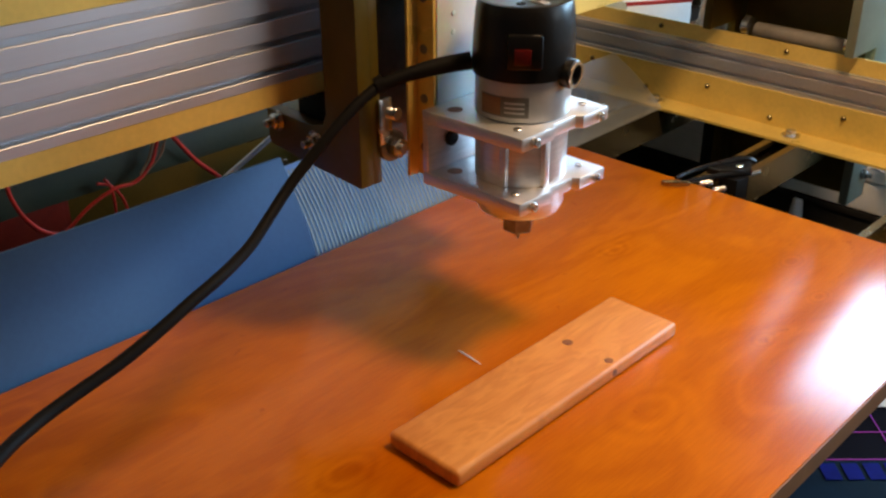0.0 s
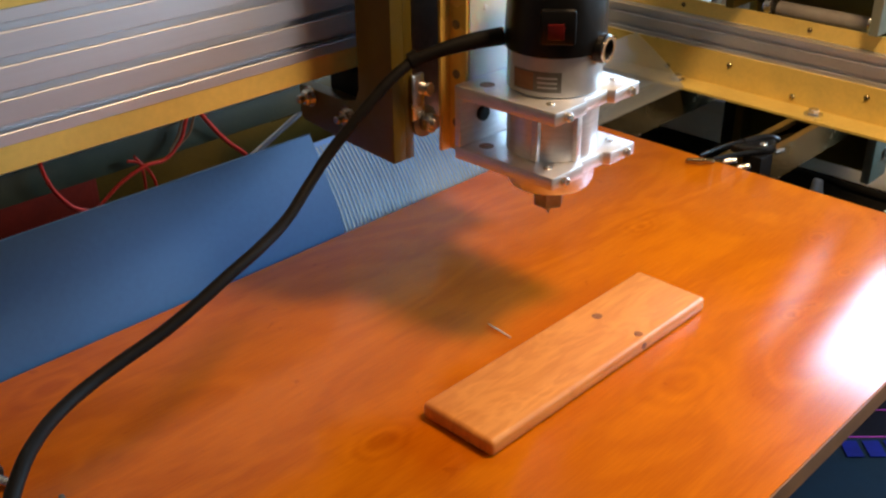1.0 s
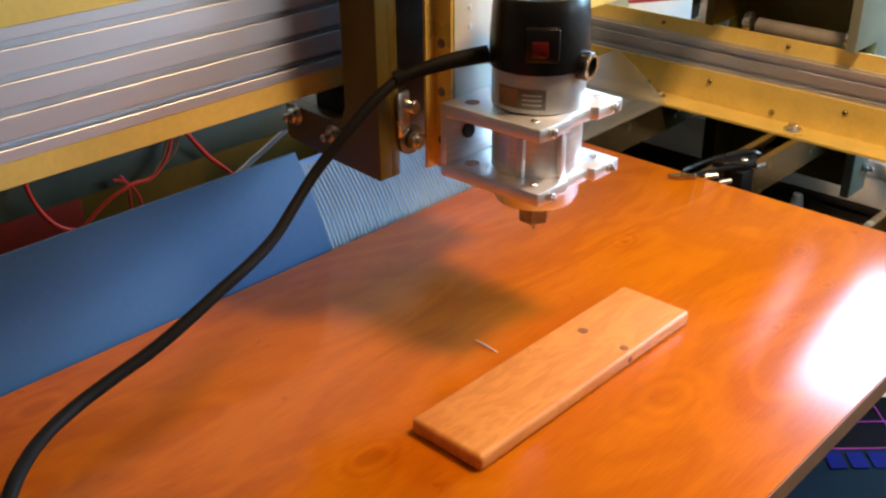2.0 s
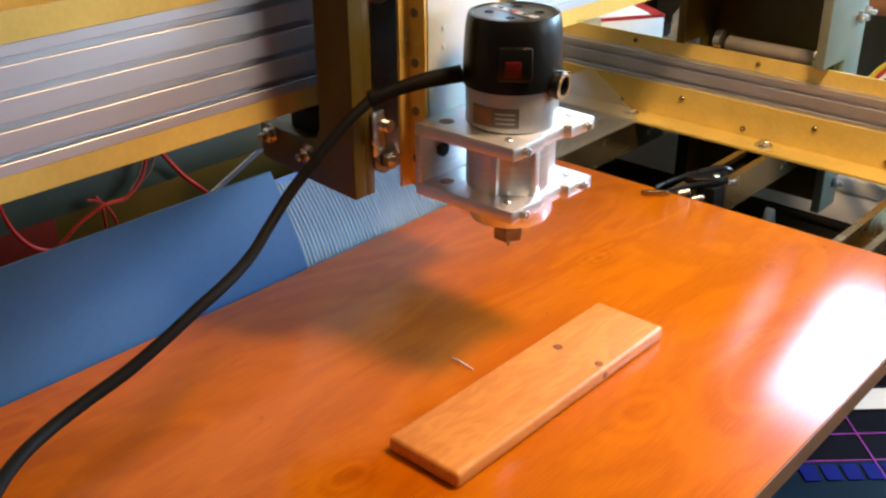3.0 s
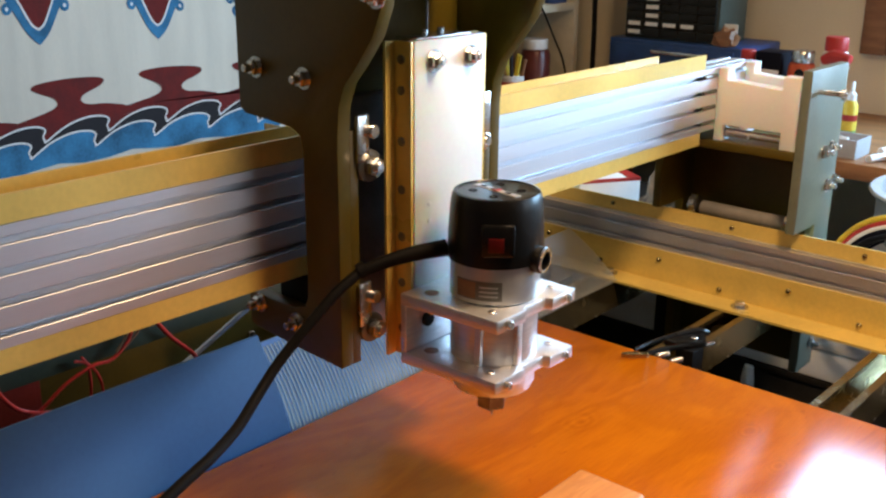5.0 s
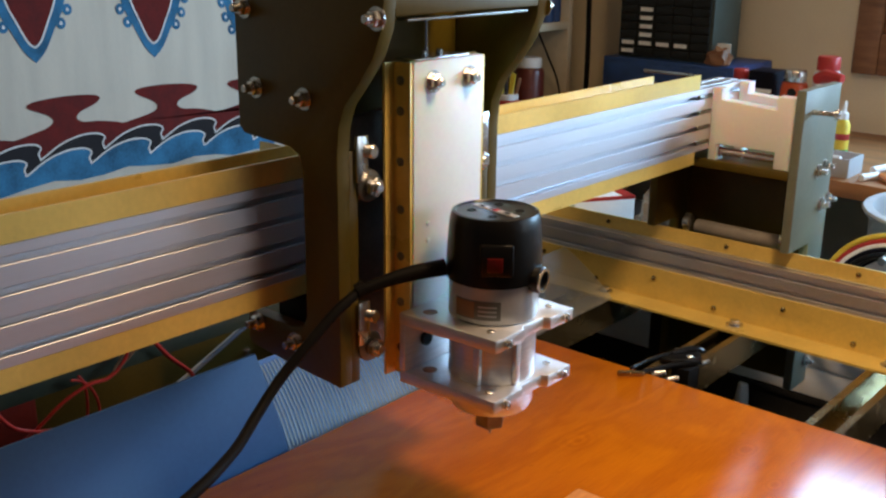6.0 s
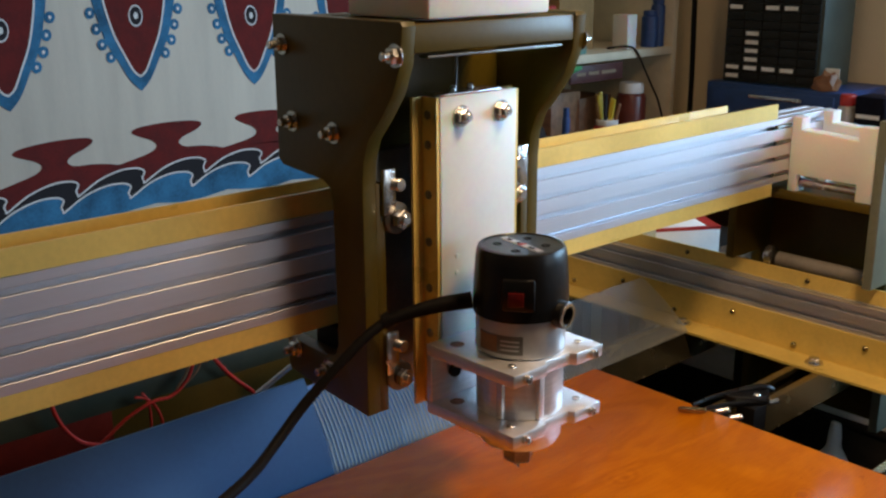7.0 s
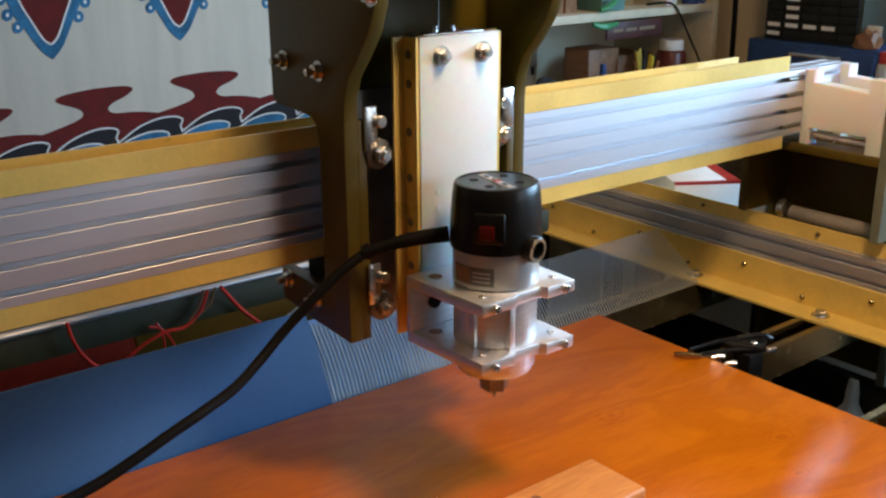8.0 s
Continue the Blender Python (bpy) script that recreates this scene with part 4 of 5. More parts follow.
CY0, CY1 = 0.30, 1.42
part("cloth", box((CLX - 0.003, CY0, 0.018), (CLX - 0.0005, CY1, 1.15), 0.0004), M_CLOTH, ch)
P = 0.1255
WAVE = [(0.0, 0.0), (0.30, 0.020), (0.62, 0.030), (0.88, 0.029), (1.00, 0.021), (0.96, 0.010), (0.98, 0.003)]


def wave_line(z, phase):
    pts = []
    k = 0
    while CY0 + (k + phase) * P < CY1 + P:
        pts += [(CY0 + (k + phase + u) * P, z + h) for u, h in WAVE]
        k += 1
    pts = [p for p in smooth(pts, 4) if p[0] > CY0 + 0.012]
    return [p for p in pts if p[0] < CY1 - 0.004]


PINK, TIP_Y = 0.2355, 0.849
wa, wb = wave_line(0.0965, 0.301), wave_line(0.0735, 0.07)
# maroon band with mushroom-shaped figures
top = [(CY0 + 0.004, 0.148)]
for k in range(-2, 3):
    y = 0.893 + k * 0.214
    if y - 0.07 < CY0 or y + 0.07 > CY1:
        continue
    top += smooth([(y - 0.100, 0.137), (y - 0.070, 0.142), (y - 0.038, 0.149), (y - 0.024, 0.158), (y - 0.032, 0.170), (y - 0.062, 0.184), (y - 0.070, 0.192), (y - 0.054, 0.198), (y, 0.200),
                   (y + 0.056, 0.196), (y + 0.070, 0.188), (y + 0.056, 0.178), (y + 0.030, 0.169), (y + 0.021, 0.159), (y + 0.034, 0.150), (y + 0.068, 0.147), (y + 0.100, 0.141)], 4)
top += [(CY1 - 0.004, 0.148)]
dyed("maroon_band", top + wa[::-1], 1, M_MAROON)
dyed("black_wave", wa + wb[::-1], 1.2, M_CBLACK)
low = [(CY0 + 0.01 + i * 0.05, 0.049 + 0.005 * math.sin(i * 1.9)) for i in range(22)]
dyed("blue_wave", wb + low[::-1], 1.4, M_CBLUE)
line("white_line", wa, 2.4, 0.0016, M_PAPER)
line("white_line", wb, 2.6, 0.0016, M_PAPER)
# spear heads pointing down
for k in range(-2, 3):
    y = TIP_Y + k * PINK
    if y - 0.10 < CY0 or y + 0.10 > CY1:
        continue
    left = smooth([(0, 0.258), (-0.020, 0.278), (-0.042, 0.318), (-0.060, 0.352), (-0.078, 0.420), (-0.082, 0.47)], 4)
    full = left + [(-a, z) for a, z in left[::-1]]
    sp = dyed("spear_border", [(y + a, z) for a, z in full], 1, M_CBLUE)
    inner = smooth([(0, 0.284), (-0.012, 0.294), (-0.028, 0.326), (-0.044, 0.362), (-0.058, 0.420), (-0.062, 0.47)], 4)
    full = inner + [(-a, z) for a, z in inner[::-1]]
    dyed("spear_head", [(y + a, z) for a, z in full], 1.6, M_MAROON, sp)
    edge = inner[::-1] + [(-a, z) for a, z in inner]
    line("spear_outline", [(y + a, z) for a, z in edge], 2.4, 0.0018, M_PAPER, sp)
    for s in (-1, 1):
        for a, z in ((0.052, 0.322), (0.066, 0.345), (0.074, 0.372), (0.083, 0.400)):
            ring = [(y + s * a + 0.009 * math.cos(q * math.tau / 14), z + 0.010 * math.sin(q * math.tau / 14)) for q in range(14)]
            dyed("scallop", ring, 1.2, M_CBLUE, sp)
            ring = [(y + s * a + 0.0028 * math.cos(q * math.tau / 10), z + 0.0035 * math.sin(q * math.tau / 10)) for q in range(10)]
            dyed("scallop_dot", ring, 2.2, M_PAPER, sp)
    for rr, lev, mt in ((0.019, 2.4, M_PAPER), (0.016, 2.8, M_CBLACK), (0.006, 3.2, M_PAPER)):
        dyed("spear_eye", [(y + rr * 0.7 * math.cos(q * math.tau / 20), 0.390 + rr * math.sin(q * math.tau / 20)) for q in range(20)], lev, mt, sp)

# ---- shelf on the west wall ----
sh = thing("wall_shelf", (-1.58, 1.85, 0.0), "cream-painted open shelf unit with two boards", "shelf")
part("shelf_board", box((LX + 0.002, 1.45, 0.256), (-1.432, 2.10, 0.274), 0.001), M_SHELF, sh)
part("shelf_board", box((LX + 0.002, 1.45, 0.560), (-1.432, 2.10, 0.578), 0.001), M_SHELF, sh)
part("end_panel", box((LX + 0.002, 2.1003, -0.02), (-1.432, 2.118, 0.75), 0.001), M_SHELF, sh)
part("shelf_board", box((LX + 0.002, 1.45, 0.002), (-1.432, 2.10, 0.020), 0.001), M_SHELF, sh)
for y in (1.455, 2.06):
    part("shelf_foot", box((-1.72, y, FLOOR_Z), (-1.46, y + 0.03, 0.0018), 0.001), M_SHELF, sh)
M_KRAFT_INK = material("faded_lettering", (0.24, 0.17, 0.10), 0.7)
sg = thing("name_board", (-1.43, 1.78, 0.2), "dark red wooden board with unreadable pale lettering", "sign")
part("board", box((-1.4315, 1.725, 0.214), (-1.425, 1.905, 0.252), 0.001), material("dark_red_wood", (0.07, 0.018, 0.014), 0.5), sg)
for y, n in ((1.745, 0.03), (1.785, 0.035), (1.83, 0.05)):
    part("lettering_bar", box((-1.4252, y, 0.230), (-1.4245, y + n, 0.237)), M_KRAFT_INK, sg)


def jar(name, x, y, z, r, h, mat, cap, label, category="jar"):
    j = thing(name, (x, y, z), label, category)
    part("body", lathe((x, y, z), [(r * 0.94, 0), (r, r * 0.08), (r, h * 0.78), (r * 0.9, h * 0.84), (r * 0.72, h * 0.86)], (0, 0, 1), 24), mat, j)
    part("lid", lathe((x, y, z + h * 0.86), [(r * 0.8, 0), (r * 0.82, h * 0.02), (r * 0.82, h * 0.12), (r * 0.76, h * 0.14)], (0, 0, 1), 24), cap, j)
    return j


def carton(name, lo, hi, mat, label, category="box", stripe=None):
    k = thing(name, ((lo[0] + hi[0]) / 2, (lo[1] + hi[1]) / 2, lo[2]), label, category)
    part("carton", box(lo, hi, 0.002), mat, k)
    if stripe:
        part("printed_band", box((lo[0] - 0.0006, lo[1] - 0.0006, lo[2] + (hi[2] - lo[2]) * 0.35), (hi[0] + 0.0006, hi[1] + 0.0006, lo[2] + (hi[2] - lo[2]) * 0.65)), stripe, k)
    return k


M_BROWNJAR = material("brown_jar", (0.10, 0.035, 0.02), 0.35)
LB = 0.020
M_KRAFT = material("kraft_card", (0.32, 0.19, 0.07), 0.8)
M_TEAL = material("teal_card", (0.10, 0.24, 0.22), 0.6)
M_DARKCLOTH = material("dark_cloth", (0.025, 0.022, 0.022), 0.9, bump=0.3, bump_scale=60)
jar("storage_jar", -1.475, 2.005, LB, 0.036, 0.172, material("red_brown_jar", (0.14, 0.03, 0.02), 0.3), M_PAPER, "reddish brown jar with a pale lid on the shelf")
pot = jar("brush_pot", -1.465, 1.905, LB, 0.032, 0.095, M_REDPL, M_PAPER, "red pot with a white rim full of sticks", "pot")
random.seed(12)
for k in range(9):
    a, rr = random.uniform(0, math.tau), random.uniform(0.004, 0.02)
    x, y = -1.465 + rr * math.cos(a), 1.905 + rr * math.sin(a)
    part("stick", rod((x, y, LB + 0.08), (x + 0.012 * math.cos(a), y + 0.012 * math.sin(a), LB + random.uniform(0.13, 0.17)), 0.004, 8), random.choice((M_KRAFT, M_YELLOW, M_WOOD, M_DARKCLOTH)), pot)
carton("small_carton", (-1.60, 1.77, LB), (-1.52, 1.87, LB + 0.16), M_WOOD, "brown cardboard box on the lower shelf")
carton("small_carton", (-1.66, 1.90, LB), (-1.57, 2.05, LB + 0.13), M_WOOD, "dark brown cardboard box at the back of the shelf")
jar("marker_pen", -1.47, 1.765, LB, 0.009, 0.135, M_TOOLBLUE, M_TOOLBLUE, "dark blue marker pen standing on its end", "pen")
hb = thing("cloth_heap", (-1.50, 1.64, LB), "dark crumpled heap of cloth on the shelf", "cloth")
bm = bmesh.new()
bmesh.ops.create_icosphere(bm, subdivisions=4, radius=1.0)
for v in bm.verts:
    n = noise.noise(v.co * 2.3) * 0.30 + noise.noise(v.co * 6.1) * 0.10
    v.co = Vector((-1.50, 1.64, LB)) + Vector((0.055 * v.co.x * (1 + n), 0.115 * v.co.y * (1 + n), max(0.0, 0.080 * (v.co.z + 0.25) * (1 + n))))
part("crumpled_cloth", bm, M_DARKCLOTH, hb)
for y, h, r_ in ((2.045, 0.085, 0.020), (2.075, 0.115, 0.017)):
    jar("blue_bottle", -1.46, y, 0.274, r_, h, M_TOOLBLUE, M_TOOLBLUE, "dark blue bottle on the upper shelf", "bottle")
carton("cream_block", (-1.50, 1.955, 0.274), (-1.455, 1.990, 0.352), M_HDPE, "cream coloured upright block on the shelf", "block")
carton("teal_carton", (-1.52, 1.725, 0.274), (-1.445, 1.80, 0.318), M_TEAL, "teal green carton near the shelf edge")
carton("brown_carton", (-1.62, 1.79, 0.274), (-1.52, 1.91, 0.400), M_KRAFT, "plain brown carton on the upper shelf")
jar("white_tub", -1.53, 1.76, 0.3185, 0.024, 0.06, M_PAPER, M_REDPL, "white tub with a red lid on the carton", "tub")
for y in (1.56, 1.60, 1.64):
    carton("book", (-1.60, y, 0.274), (-1.47, y + 0.034, 0.274 + 0.16), M_WOOD, "brown book standing on the shelf", "book")
up = thing("slotted_upright", (-1.735, 1.75, 0.0), "white slotted steel shelf upright on the wall", "shelf upright")
post = part("upright", box((-1.748, 1.768, 0.0205), (-1.722, 1.797, 0.2555), 0.001), M_PAPER, up)
# raised dark strips put in for the dark inside punched slots
for z in (0.05, 0.10, 0.15, 0.20):
    part("slot", box((-1.7222, 1.779, z), (-1.7212, 1.787, z + 0.022)), M_RUBBER, post)
hc = thing("hanging_cord", (-1.43, 2.0, 0.02), "thin black cord hanging over the shelf edge", "cord")
part("cord", tube([(-1.47, 1.90, 0.279), (-1.440, 1.935, 0.283), (-1.428, 1.955, 0.272), (-1.428, 1.985, 0.235), (-1.430, 2.02, 0.190), (-1.432, 2.055, 0.145), (-1.436, 2.085, 0.085), (-1.44, 2.095, 0.0225)], 0.0026, 8), M_RUBBER, hc)
dp = thing("drop_cable", (-1.39, 2.12, 0.06), "thick black cable running down beside the shelf", "cable")
part("cable", tube([(-1.392, 2.128, 1.3), (-1.390, 2.126, 0.7), (-1.392, 2.124, 0.4), (-1.388, 2.124, 0.2), (-1.390, 2.126, 0.0585)], 0.0065, 10), M_RUBBER, dp)
gc = thing("spring_clamp", (-1.44, 1.70, 0.274), "green spring clamp gripping the shelf edge", "clamp")
part("clamp_arm", tube([(-1.425, 1.70, 0.281), (-1.420, 1.72, 0.286), (-1.425, 1.75, 0.300)], [0.006, 0.008, 0.005], 8), M_GREEN, gc)
part("clamp_arm", tube([(-1.425, 1.68, 0.252), (-1.418, 1.71, 0.246), (-1.420, 1.75, 0.250)], [0.006, 0.008, 0.005], 8), M_GREEN, gc)

# ---- workbench along the north wall ----
BT = 0.058
wb_ = thing("workbench", (-0.6, 2.0, FLOOR_Z), "brown wooden workbench along the wall", "workbench")
part("bench_top", box((-1.42, 1.80, BT - 0.03), (0.9, WALL_Y - 0.005, BT), 0.002), M_BENCH, wb_)
for x in (-1.40, -0.2, 0.84):
    for y in (1.83, 2.24):
        part("leg", box((x, y, FLOOR_Z), (x + 0.05, y + 0.05, BT - 0.0302), 0.002), M_WOOD, wb_)
tb = thing("blue_toolbox", (-1.15, 2.19, BT), "dark blue steel toolbox under the drawer cabinet", "toolbox")
part("toolbox_body", box((-1.318, 2.085, BT), (-0.985, 2.29, 0.203), 0.004), M_TOOLBLUE, tb)
for z in (0.07, 0.135):
    d = part("toolbox_drawer", box((-1.305, 2.080, z), (-1.0, 2.0848, z + 0.058), 0.001), M_TOOLBLUE, tb)
    part("drawer_pull", box((-1.20, 2.072, z + 0.040), (-1.07, 2.0798, z + 0.048), 0.001), M_STEEL, d)
dc = thing("drawer_cabinet", (-1.17, 2.17, 0.2034), "dark green small-parts cabinet with labelled drawers", "cabinet")
part("cabinet_case", box((-1.292, 2.108, 0.2034), (-1.052, 2.240, 0.60), 0.003), M_CABINET, dc)
LABELLED = ((0, 0), (0, 1), (1, 1), (2, 1), (3, 1), (1, 2), (1, 3), (1, 4), (1, 5), (0, 8), (2, 8), (3, 8))
for i in range(5):
    for j in range(19):
        x0, z0 = -1.286 + i * 0.0456, 0.2095 + j * 0.0192
        dr = part("drawer", box((x0, 2.1015, z0), (x0 + 0.0440, 2.1078, z0 + 0.0178), 0.0006), M_DRAWER, dc)
        if (i, j) in LABELLED:
            part("paper_label", box((x0 + 0.006, 2.1005, z0 + 0.0045), (x0 + 0.038, 2.1014, z0 + 0.0135)), M_PAPER, dr, "white paper label")
wcd = thing("white_card", (-1.02, 2.13, 0.2032), "small white card leaning on the cabinet", "card")
bm = box((-1.045, 2.118, 0.2036), (-1.012, 2.1195, 0.250), 0.0004)
part("card", bm, M_PAPER, wcd)
lump = thing("brown_parcel", (-1.03, 2.10, 0.2032), "crumpled brown bundle on the toolbox", "bundle")
bm = bmesh.new()
bmesh.ops.create_icosphere(bm, subdivisions=3, radius=1.0)
for v in bm.verts:
    n = noise.noise(v.co * 2.0) * 0.35
    v.co = Vector((-1.030, 2.100, 0.2035)) + Vector((0.030 * v.co.x * (1 + n), 0.016 * v.co.y * (1 + n), max(0.0, 0.028 * (v.co.z + 0.4) * (1 + n))))
part("wrapping", bm, M_WOOD, lump)

# bench-top things
jar("spray_can", -0.928, 2.00, BT, 0.019, 0.157, M_GREY, M_REDPL, "grey spray can with a red cap", "spray can")
carton("dark_carton", (-0.905, 1.985, BT), (-0.850, 2.05, 0.215), M_NAVY, "black carton with a white printed band", stripe=M_DARKSTEEL)
part("white_print", box((-0.902, 1.9842, 0.172), (-0.853, 1.9848, 0.180)), M_PAPER, bpy.data.objects["dark_carton"])
jar("orange_tin", -0.812, 2.00, BT, 0.027, 0.165, material("orange_print", (0.60, 0.09, 0.025), 0.4), M_STEEL, "orange tin with a metal neck on the bench", "tin")
part("tin_badge", lathe((-0.806, 1.9738, 0.180), [(0.009, 0), (0.009, 0.001)], (0.2, -1, 0), 20), M_BLACK, bpy.data.objects["orange_tin"], "black oval badge")
jar("spray_can", -0.755, 2.02, BT, 0.027, 0.195, M_PAPER, M_REDPL, "white spray can with a broad red cap", "spray can")
tr = thing("trigger_bottle", (-0.748, 1.955, BT), "spray bottle with a red trigger head", "spray bottle")
part("bottle_body", lathe((-0.748, 1.955, BT), [(0.018, 0), (0.020, 0.003), (0.020, 0.10), (0.009, 0.135), (0.009, 0.15)], (0, 0, 1), 20), M_PAPER, tr)
part("trigger_head", tube([(-0.752, 1.955, 0.213), (-0.730, 1.95, 0.222), (-0.698, 1.945, 0.220)], [0.011, 0.014, 0.009], 10), M_REDPL, tr, "red trigger head")
gb = thing("glue_bottle", (-0.702, 2.0, BT), "yellow labelled glue bottle with a white nozzle", "bottle")
part("bottle_body", lathe((-0.702, 1.99, BT), [(0.013, 0), (0.0145, 0.002), (0.0145, 0.070), (0.008, 0.080)], (0, 0, 1), 20), M_YELLOW, gb)
part("bottle_foot", lathe((-0.702, 1.99, BT + 0.003), [(0.0148, 0), (0.0148, 0.018)], (0, 0, 1), 20), M_GREEN, gb, "green band")
part("nozzle", lathe((-0.702, 1.99, BT + 0.080), [(0.0085, 0), (0.0085, 0.012), (0.004, 0.016), (0.003, 0.034), (0.0018, 0.036)], (0, 0, 1), 16), M_PAPER, gb)
part("red_print", lathe((-0.702, 1.99, BT + 0.040), [(0.0148, 0), (0.0148, 0.012)], (0, 0, 1), 20), M_REDPL, gb)
ft = thing("parts_tray", (-0.66, 1.86, BT), "clear plastic tray with loose metal parts", "tray")
part("tray", box((-0.735, 1.825, BT), (-0.625, 1.90, BT + 0.004), 0.001), M_TUB, ft)
for lo, hi in (((-0.735, 1.825), (-0.625, 1.828)), ((-0.735, 1.897), (-0.625, 1.90)), ((-0.735, 1.828), (-0.732, 1.897)), ((-0.628, 1.828), (-0.625, 1.897))):
    part("tray_wall", box((*lo, BT + 0.004), (*hi, BT + 0.035), 0.0006), M_TUB, ft)
random.seed(9)
for k in range(9):
    x, y, a = random.uniform(-0.72, -0.65), random.uniform(1.835, 1.885), random.uniform(0, 3.1)
    part("loose_bolt", rod((x, y, BT + 0.012 + 0.002 * k), (x + 0.022 * math.cos(a), y + 0.012 * math.sin(a), BT + 0.012 + 0.002 * k), 0.0045, 10, 0.001), random.choice((M_STEEL, M_DARKSTEEL, M_REDPL, M_PAPER)), ft)
for k in range(10):
    x, y = -0.60 + 0.045 * (k % 5) + random.uniform(-0.01, 0.01), 1.85 + 0.06 * (k // 5) + random.uniform(-0.01, 0.01)
    a = random.uniform(0, 3.1)
    sc = thing("wood_offcut", (x, y, BT), "small wooden offcut lying on the bench", "offcut", "offcuts on the bench")
    part("offcut", rod((x - 0.02 * math.cos(a), y - 0.02 * math.sin(a), BT + 0.007), (x + 0.025 * math.cos(a), y + 0.025 * math.sin(a), BT + 0.007), 0.007, 8, 0.001), random.choice((M_PINE, M_PAPER, M_GOLD)), sc)
st = thing("side_stand", (-1.0, 1.55, FLOOR_Z), "dark low stand under the carton", "stand")
part("stand_top", box((-1.38, 1.255, -0.05), (-0.70, 1.74, -0.03), 0.002), M_FLOOR, st)
for x in (-1.37, -0.74):
    for y in (1.34, 1.69):
        part("leg", box((x, y, FLOOR_Z), (x + 0.03, y + 0.03, -0.0502)), M_FLOOR, st)
wbx = thing("white_carton", (-0.9, 1.5, -0.03), "white carton with red printed edges behind the rail", "box")


def turned(lo, hi, bevel=0.0):
    """A block in the carton's own axes, its front corner at the origin."""
    bm = box(lo, hi, bevel)
    bmesh.ops.transform(bm, matrix=pose(-0.793, 1.358, -0.0298, 0, 0, -32), verts=bm.verts)
    return bm


part("carton", turned((-0.30, -0.105, 0.0), (0.0, 0.0, 0.113), 0.0015), M_PAPER, wbx)
for lo, hi in (((-0.30, -0.018, 0.1131), (0.0006, 0.0006, 0.1138)), ((-0.005, -0.1054, 0.1131), (0.0006, -0.0182, 0.1138)), ((0.0, -0.1054, 0.1095), (0.0008, 0.0, 0.1129))):
    part("red_edge", turned(lo, hi), M_REDPL, wbx, "red printed edge")
part("printed_smudge", turned((-0.12, -0.080, 0.1131), (-0.085, -0.060, 0.1136)), M_DARKSTEEL, wbx)
bag = thing("paper_bag", (-0.80, 1.47, -0.03), "crumpled brownish paper bag beside the carton", "bag")
bm = bmesh.new()
bmesh.ops.create_icosphere(bm, subdivisions=4, radius=1.0)
for v in bm.verts:
    n = noise.noise(v.co * 1.9 + Vector((3, 1, 7))) * 0.35 + noise.noise(v.co * 5.0) * 0.16
    v.co = Vector((-0.785, 1.475, -0.0298)) + Vector((0.060 * v.co.x * (1 + n), 0.075 * v.co.y * (1 + n), max(0.0, 0.075 * (v.co.z + 0.5) * (1 + n))))
part("crumpled_paper", bm, material("tan_paper", (0.30, 0.22, 0.15), 0.8, vary=0.35, scale=25), bag)
# grey tub with cable coils behind the rail
tbx = thing("grey_tub", (-0.42, 1.60, FLOOR_Z), "grey plastic tub with a rounded rim", "tub")


def ring_wall(cx, cy, r0, r1, z0, z1, name, mat, parent):
    return part(name, lathe((cx, cy, z0), [(r0 - 0.004, 0.004), (r0, 0), (r1, z1 - z0 - 0.008), (r1 + 0.010, z1 - z0 - 0.008), (r1 + 0.012, z1 - z0 - 0.004), (r1 + 0.010, z1 - z0), (r1 - 0.004, z1 - z0), (r0 - 0.004, 0.004)], (0, 0, 1), 48), mat, parent)


ring_wall(-0.37, 1.66, 0.12, 0.150, FLOOR_Z, 0.072, "tub_wall", M_TUB, tbx)
wc_ = thing("cable_coils", (-0.44, 1.42, -0.2), "coils of red, yellow, white and black cable", "cable")
part("hook_bar", rod((-0.42, 1.40, 0.045), (-0.42, 1.52, 0.045), 0.006, 10), M_DARKSTEEL, wc_)
for k, (mt, rr) in enumerate(((M_BLACK, 0.074), (M_NAVY, 0.080), (M_PAPER, 0.086), (M_REDPL, 0.092), (M_YELLOW, 0.100), (M_BLACK, 0.070), (M_NAVY, 0.066))):
    y = 1.44 + 0.004 * k
    part("cable_coil", tube([(-0.42 + rr * math.cos(a * math.tau / 16), y + 0.02 * math.sin(a * math.tau / 16), -0.03 + rr * 0.95 * math.sin(a * math.tau / 16)) for a in range(17)], 0.0045, 8, steps=3), mt, wc_)

# ---- below the table ----
wc = thing("white_storage_box", (-0.65, 1.55, -0.232), "long white storage box with a lid below the rail", "box")
part("box_body", box((-1.00, 1.50, -0.232), (-0.20, 1.66, -0.180), 0.004), M_PAPER, wc)
part("box_lid", box((-1.005, 1.495, -0.1798), (-0.195, 1.665, -0.155), 0.004), M_PAPER, wc)
dk = thing("black_crate", (-0.6, 1.58, -0.42), "black plastic crate under the white box", "crate")
part("base", box((-1.096, 1.509, -0.42), (-0.104, 1.666, -0.414)), M_FLOOR, dk)
for y in (1.505, 1.664):
    part("long_wall", box((-1.10, y, -0.4138), (-0.10, y + 0.006, -0.2452), 0.001), M_FLOOR, dk)
for x in (-1.10, -0.106):
    part("end_wall", box((x, 1.5112, -0.4138), (x + 0.006, 1.6638, -0.2452), 0.001), M_FLOOR, dk)
part("rim", box((-1.106, 1.499, -0.245), (-0.094, 1.676, -0.2325), 0.003), M_FLOOR, dk)
bt = thing("white_bottle", (-0.65, 1.49, -0.42), "white plastic squeeze bottle below the rail", "bottle")
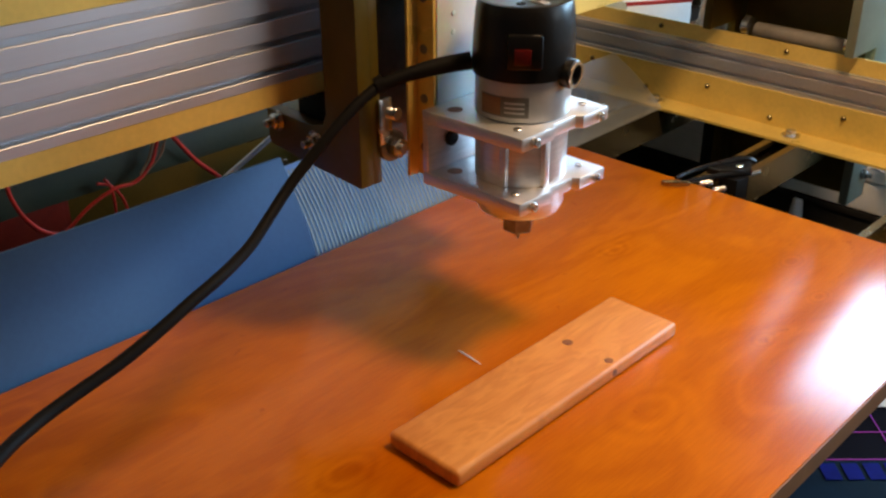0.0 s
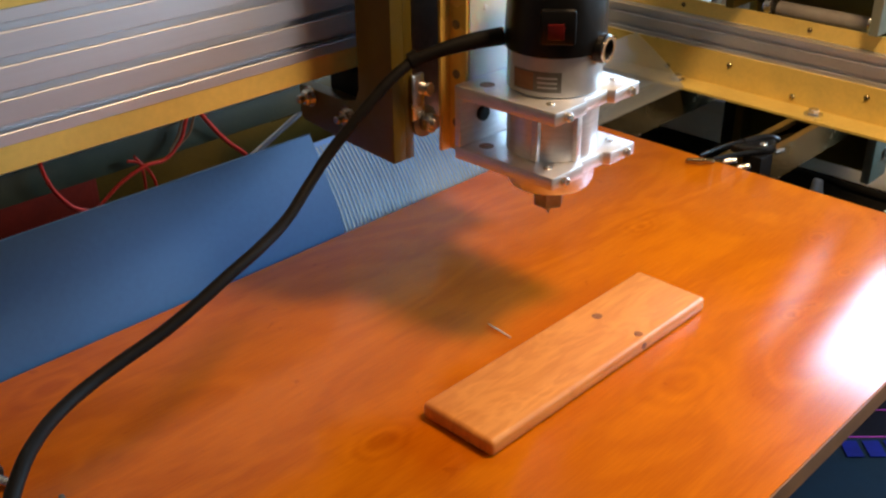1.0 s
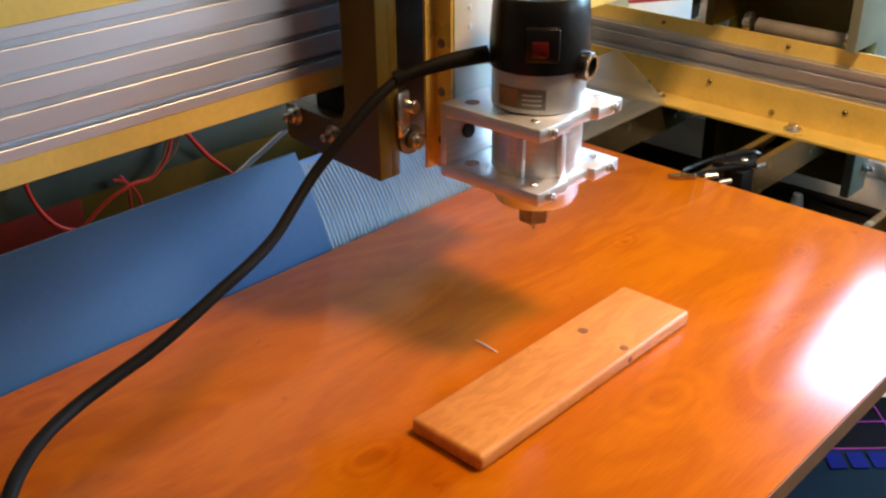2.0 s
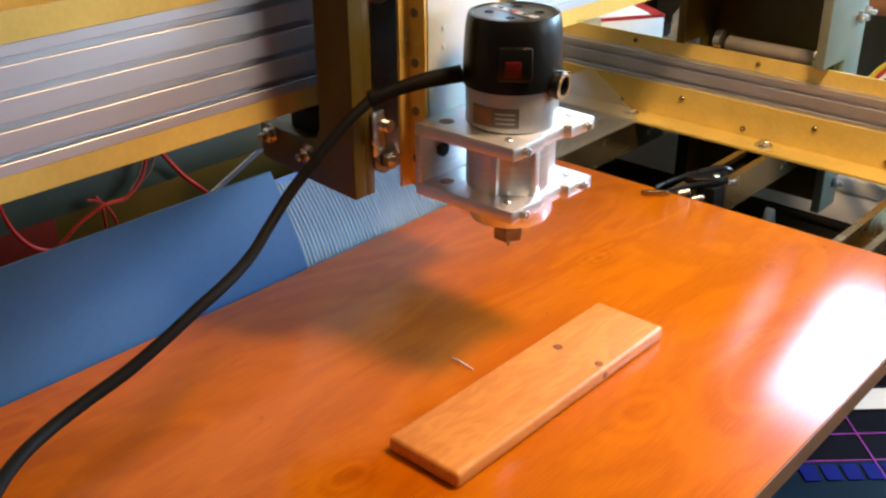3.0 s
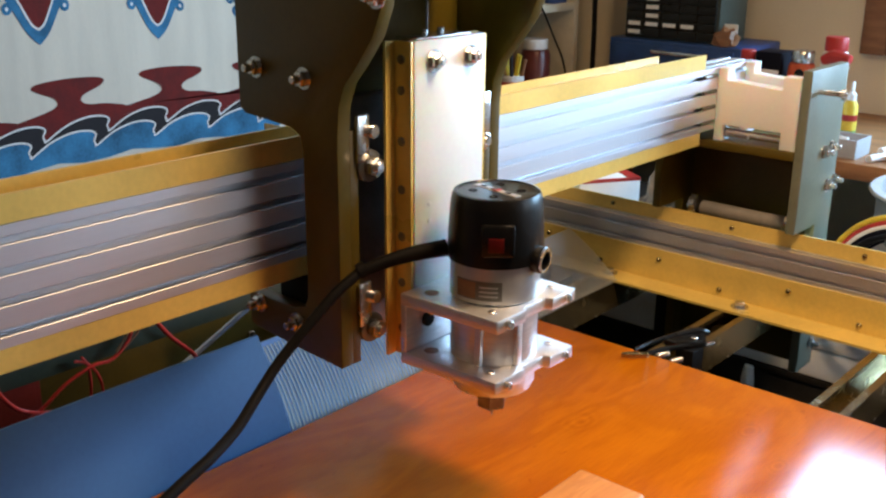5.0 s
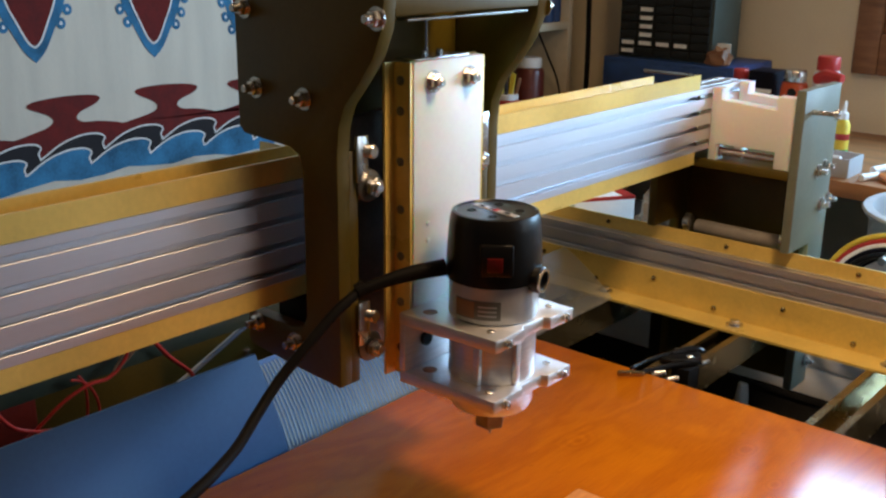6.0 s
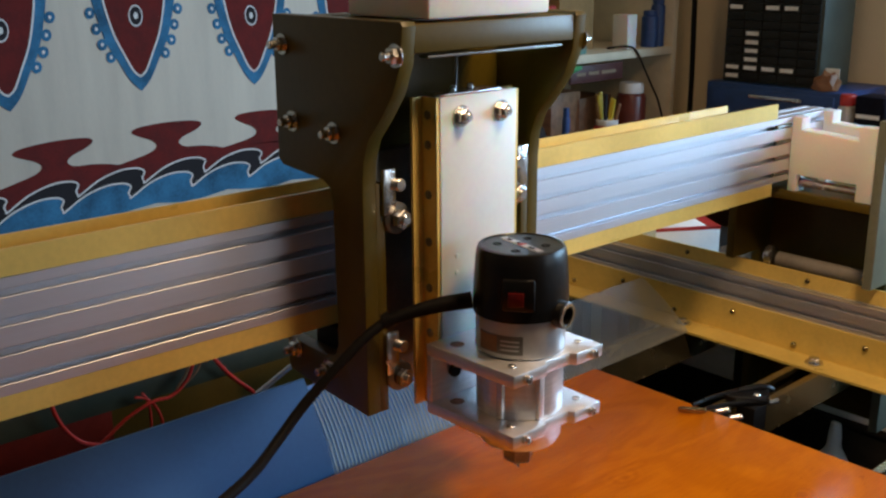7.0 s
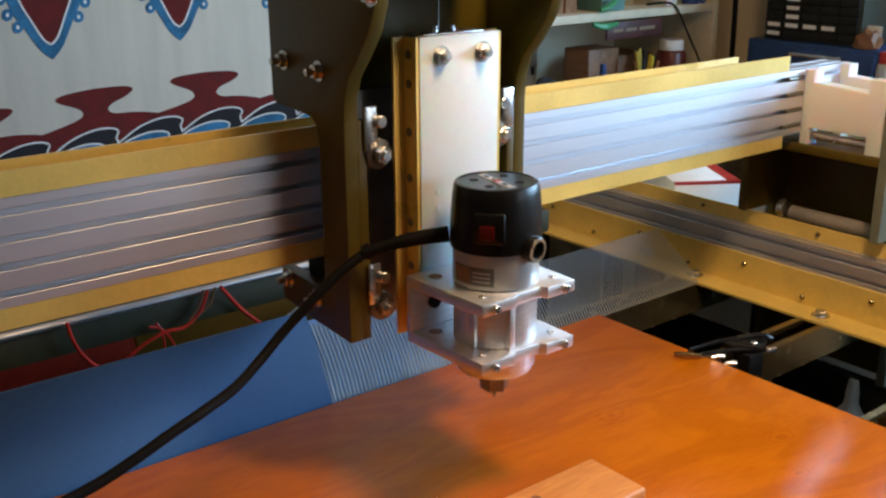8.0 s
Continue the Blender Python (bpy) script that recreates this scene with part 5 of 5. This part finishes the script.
part("bottle_body", lathe((-0.642, 1.498, -0.420), [(0.026, 0), (0.028, 0.004), (0.028, 0.11), (0.012, 0.135), (0.012, 0.14)], (0, 0, 1), 24), M_PAPER, bt)
part("nozzle", lathe((-0.642, 1.498, -0.280), [(0.011, 0), (0.011, 0.014), (0.008, 0.037), (0.006, 0.039)], (0, 0, 1), 20), M_PAPER, bt)
ls = thing("low_shelf", (-0.6, 1.5, FLOOR_Z), "dark shelf board below the rail", "shelf")
part("board", box((-1.3, 1.32, -0.44), (0.3, 1.60, -0.4202), 0.002), M_FLOOR, ls)
for x in (-1.28, 0.26):
    part("leg", box((x, 1.34, FLOOR_Z), (x + 0.03, 1.58, -0.4402)), M_FLOOR, ls)
nb = thing("navy_carton", (-0.33, 1.10, FLOOR_Z), "black carton with purple lines and blue bars below the table", "box")


def skewed(a0, a1, b0, b1, z0, z1, bevel=0.0):
    """A block turned by 44 degrees about the carton's middle."""
    bm = box((a0, b0, z0), (a1, b1, z1), bevel)
    bmesh.ops.transform(bm, matrix=pose(-0.33, 1.10, 0, 0, 0, 44), verts=bm.verts)
    return bm


part("carton", skewed(-0.20, 0.45, -0.45, 0.16, FLOOR_Z, -0.35, 0.003), M_NAVY, nb)
M_TEALPRINT = material("dark_teal_print", (0.004, 0.016, 0.032), 0.6)
M_TEALPRINT.node_tree.nodes["Principled BSDF"].inputs["Specular IOR Level"].default_value = 0.1
part("teal_panel", skewed(-0.19, 0.44, -0.30, -0.029, -0.3499, -0.3493), M_TEALPRINT, nb)
for b_ in (0.026, -0.028):
    part("purple_stripe", skewed(-0.19, 0.44, b_, b_ + 0.0015, -0.3492, -0.3487), M_PURPLE, nb)
for a_ in (0.024, 0.12):
    part("purple_stripe", skewed(a_, a_ + 0.0014, -0.25, 0.15, -0.3486, -0.3481), M_PURPLE, nb)
for a_ in (-0.075, -0.048, -0.022, 0.004, 0.03):
    part("lettering_bar", skewed(a_, a_ + 0.020, -0.066, -0.036, -0.3480, -0.3476), M_INK, nb)
ps = thing("paper_sheet", (-0.33, 1.2, -0.35), "loose sheet of white printed paper on the carton", "paper")
part("sheet", skewed(-0.010, 0.17, 0.078, 0.125, -0.3478, -0.3470), M_PAPER, ps)

# ---- small loose parts near the table's front ----
bc = thing("black_clip", (-0.592, 0.142, 0.0), "small black plastic clip lying on the table", "clip")
part("clip_body", box((-0.612, 0.128, 0.0003), (-0.580, 0.153, 0.009), 0.003), M_BLACK, bc)
part("clip_pin", rod((-0.577, 0.146, 0.004), (-0.566, 0.150, 0.004), 0.0035, 12, 0.0008), M_STEEL, bc)
ms = thing("machine_screw", (-0.533, 0.168, 0.0), "small dark steel screw lying on the table", "screw")
part("shank", rod((-0.530, 0.152, 0.0032), (-0.527, 0.164, 0.0036), 0.0024, 12, 0.0003), M_DARKSTEEL, ms)
part("head", rod((-0.527, 0.1641, 0.0042), (-0.5262, 0.1673, 0.0043), 0.0042, 14, 0.0006), M_DARKSTEEL, ms)
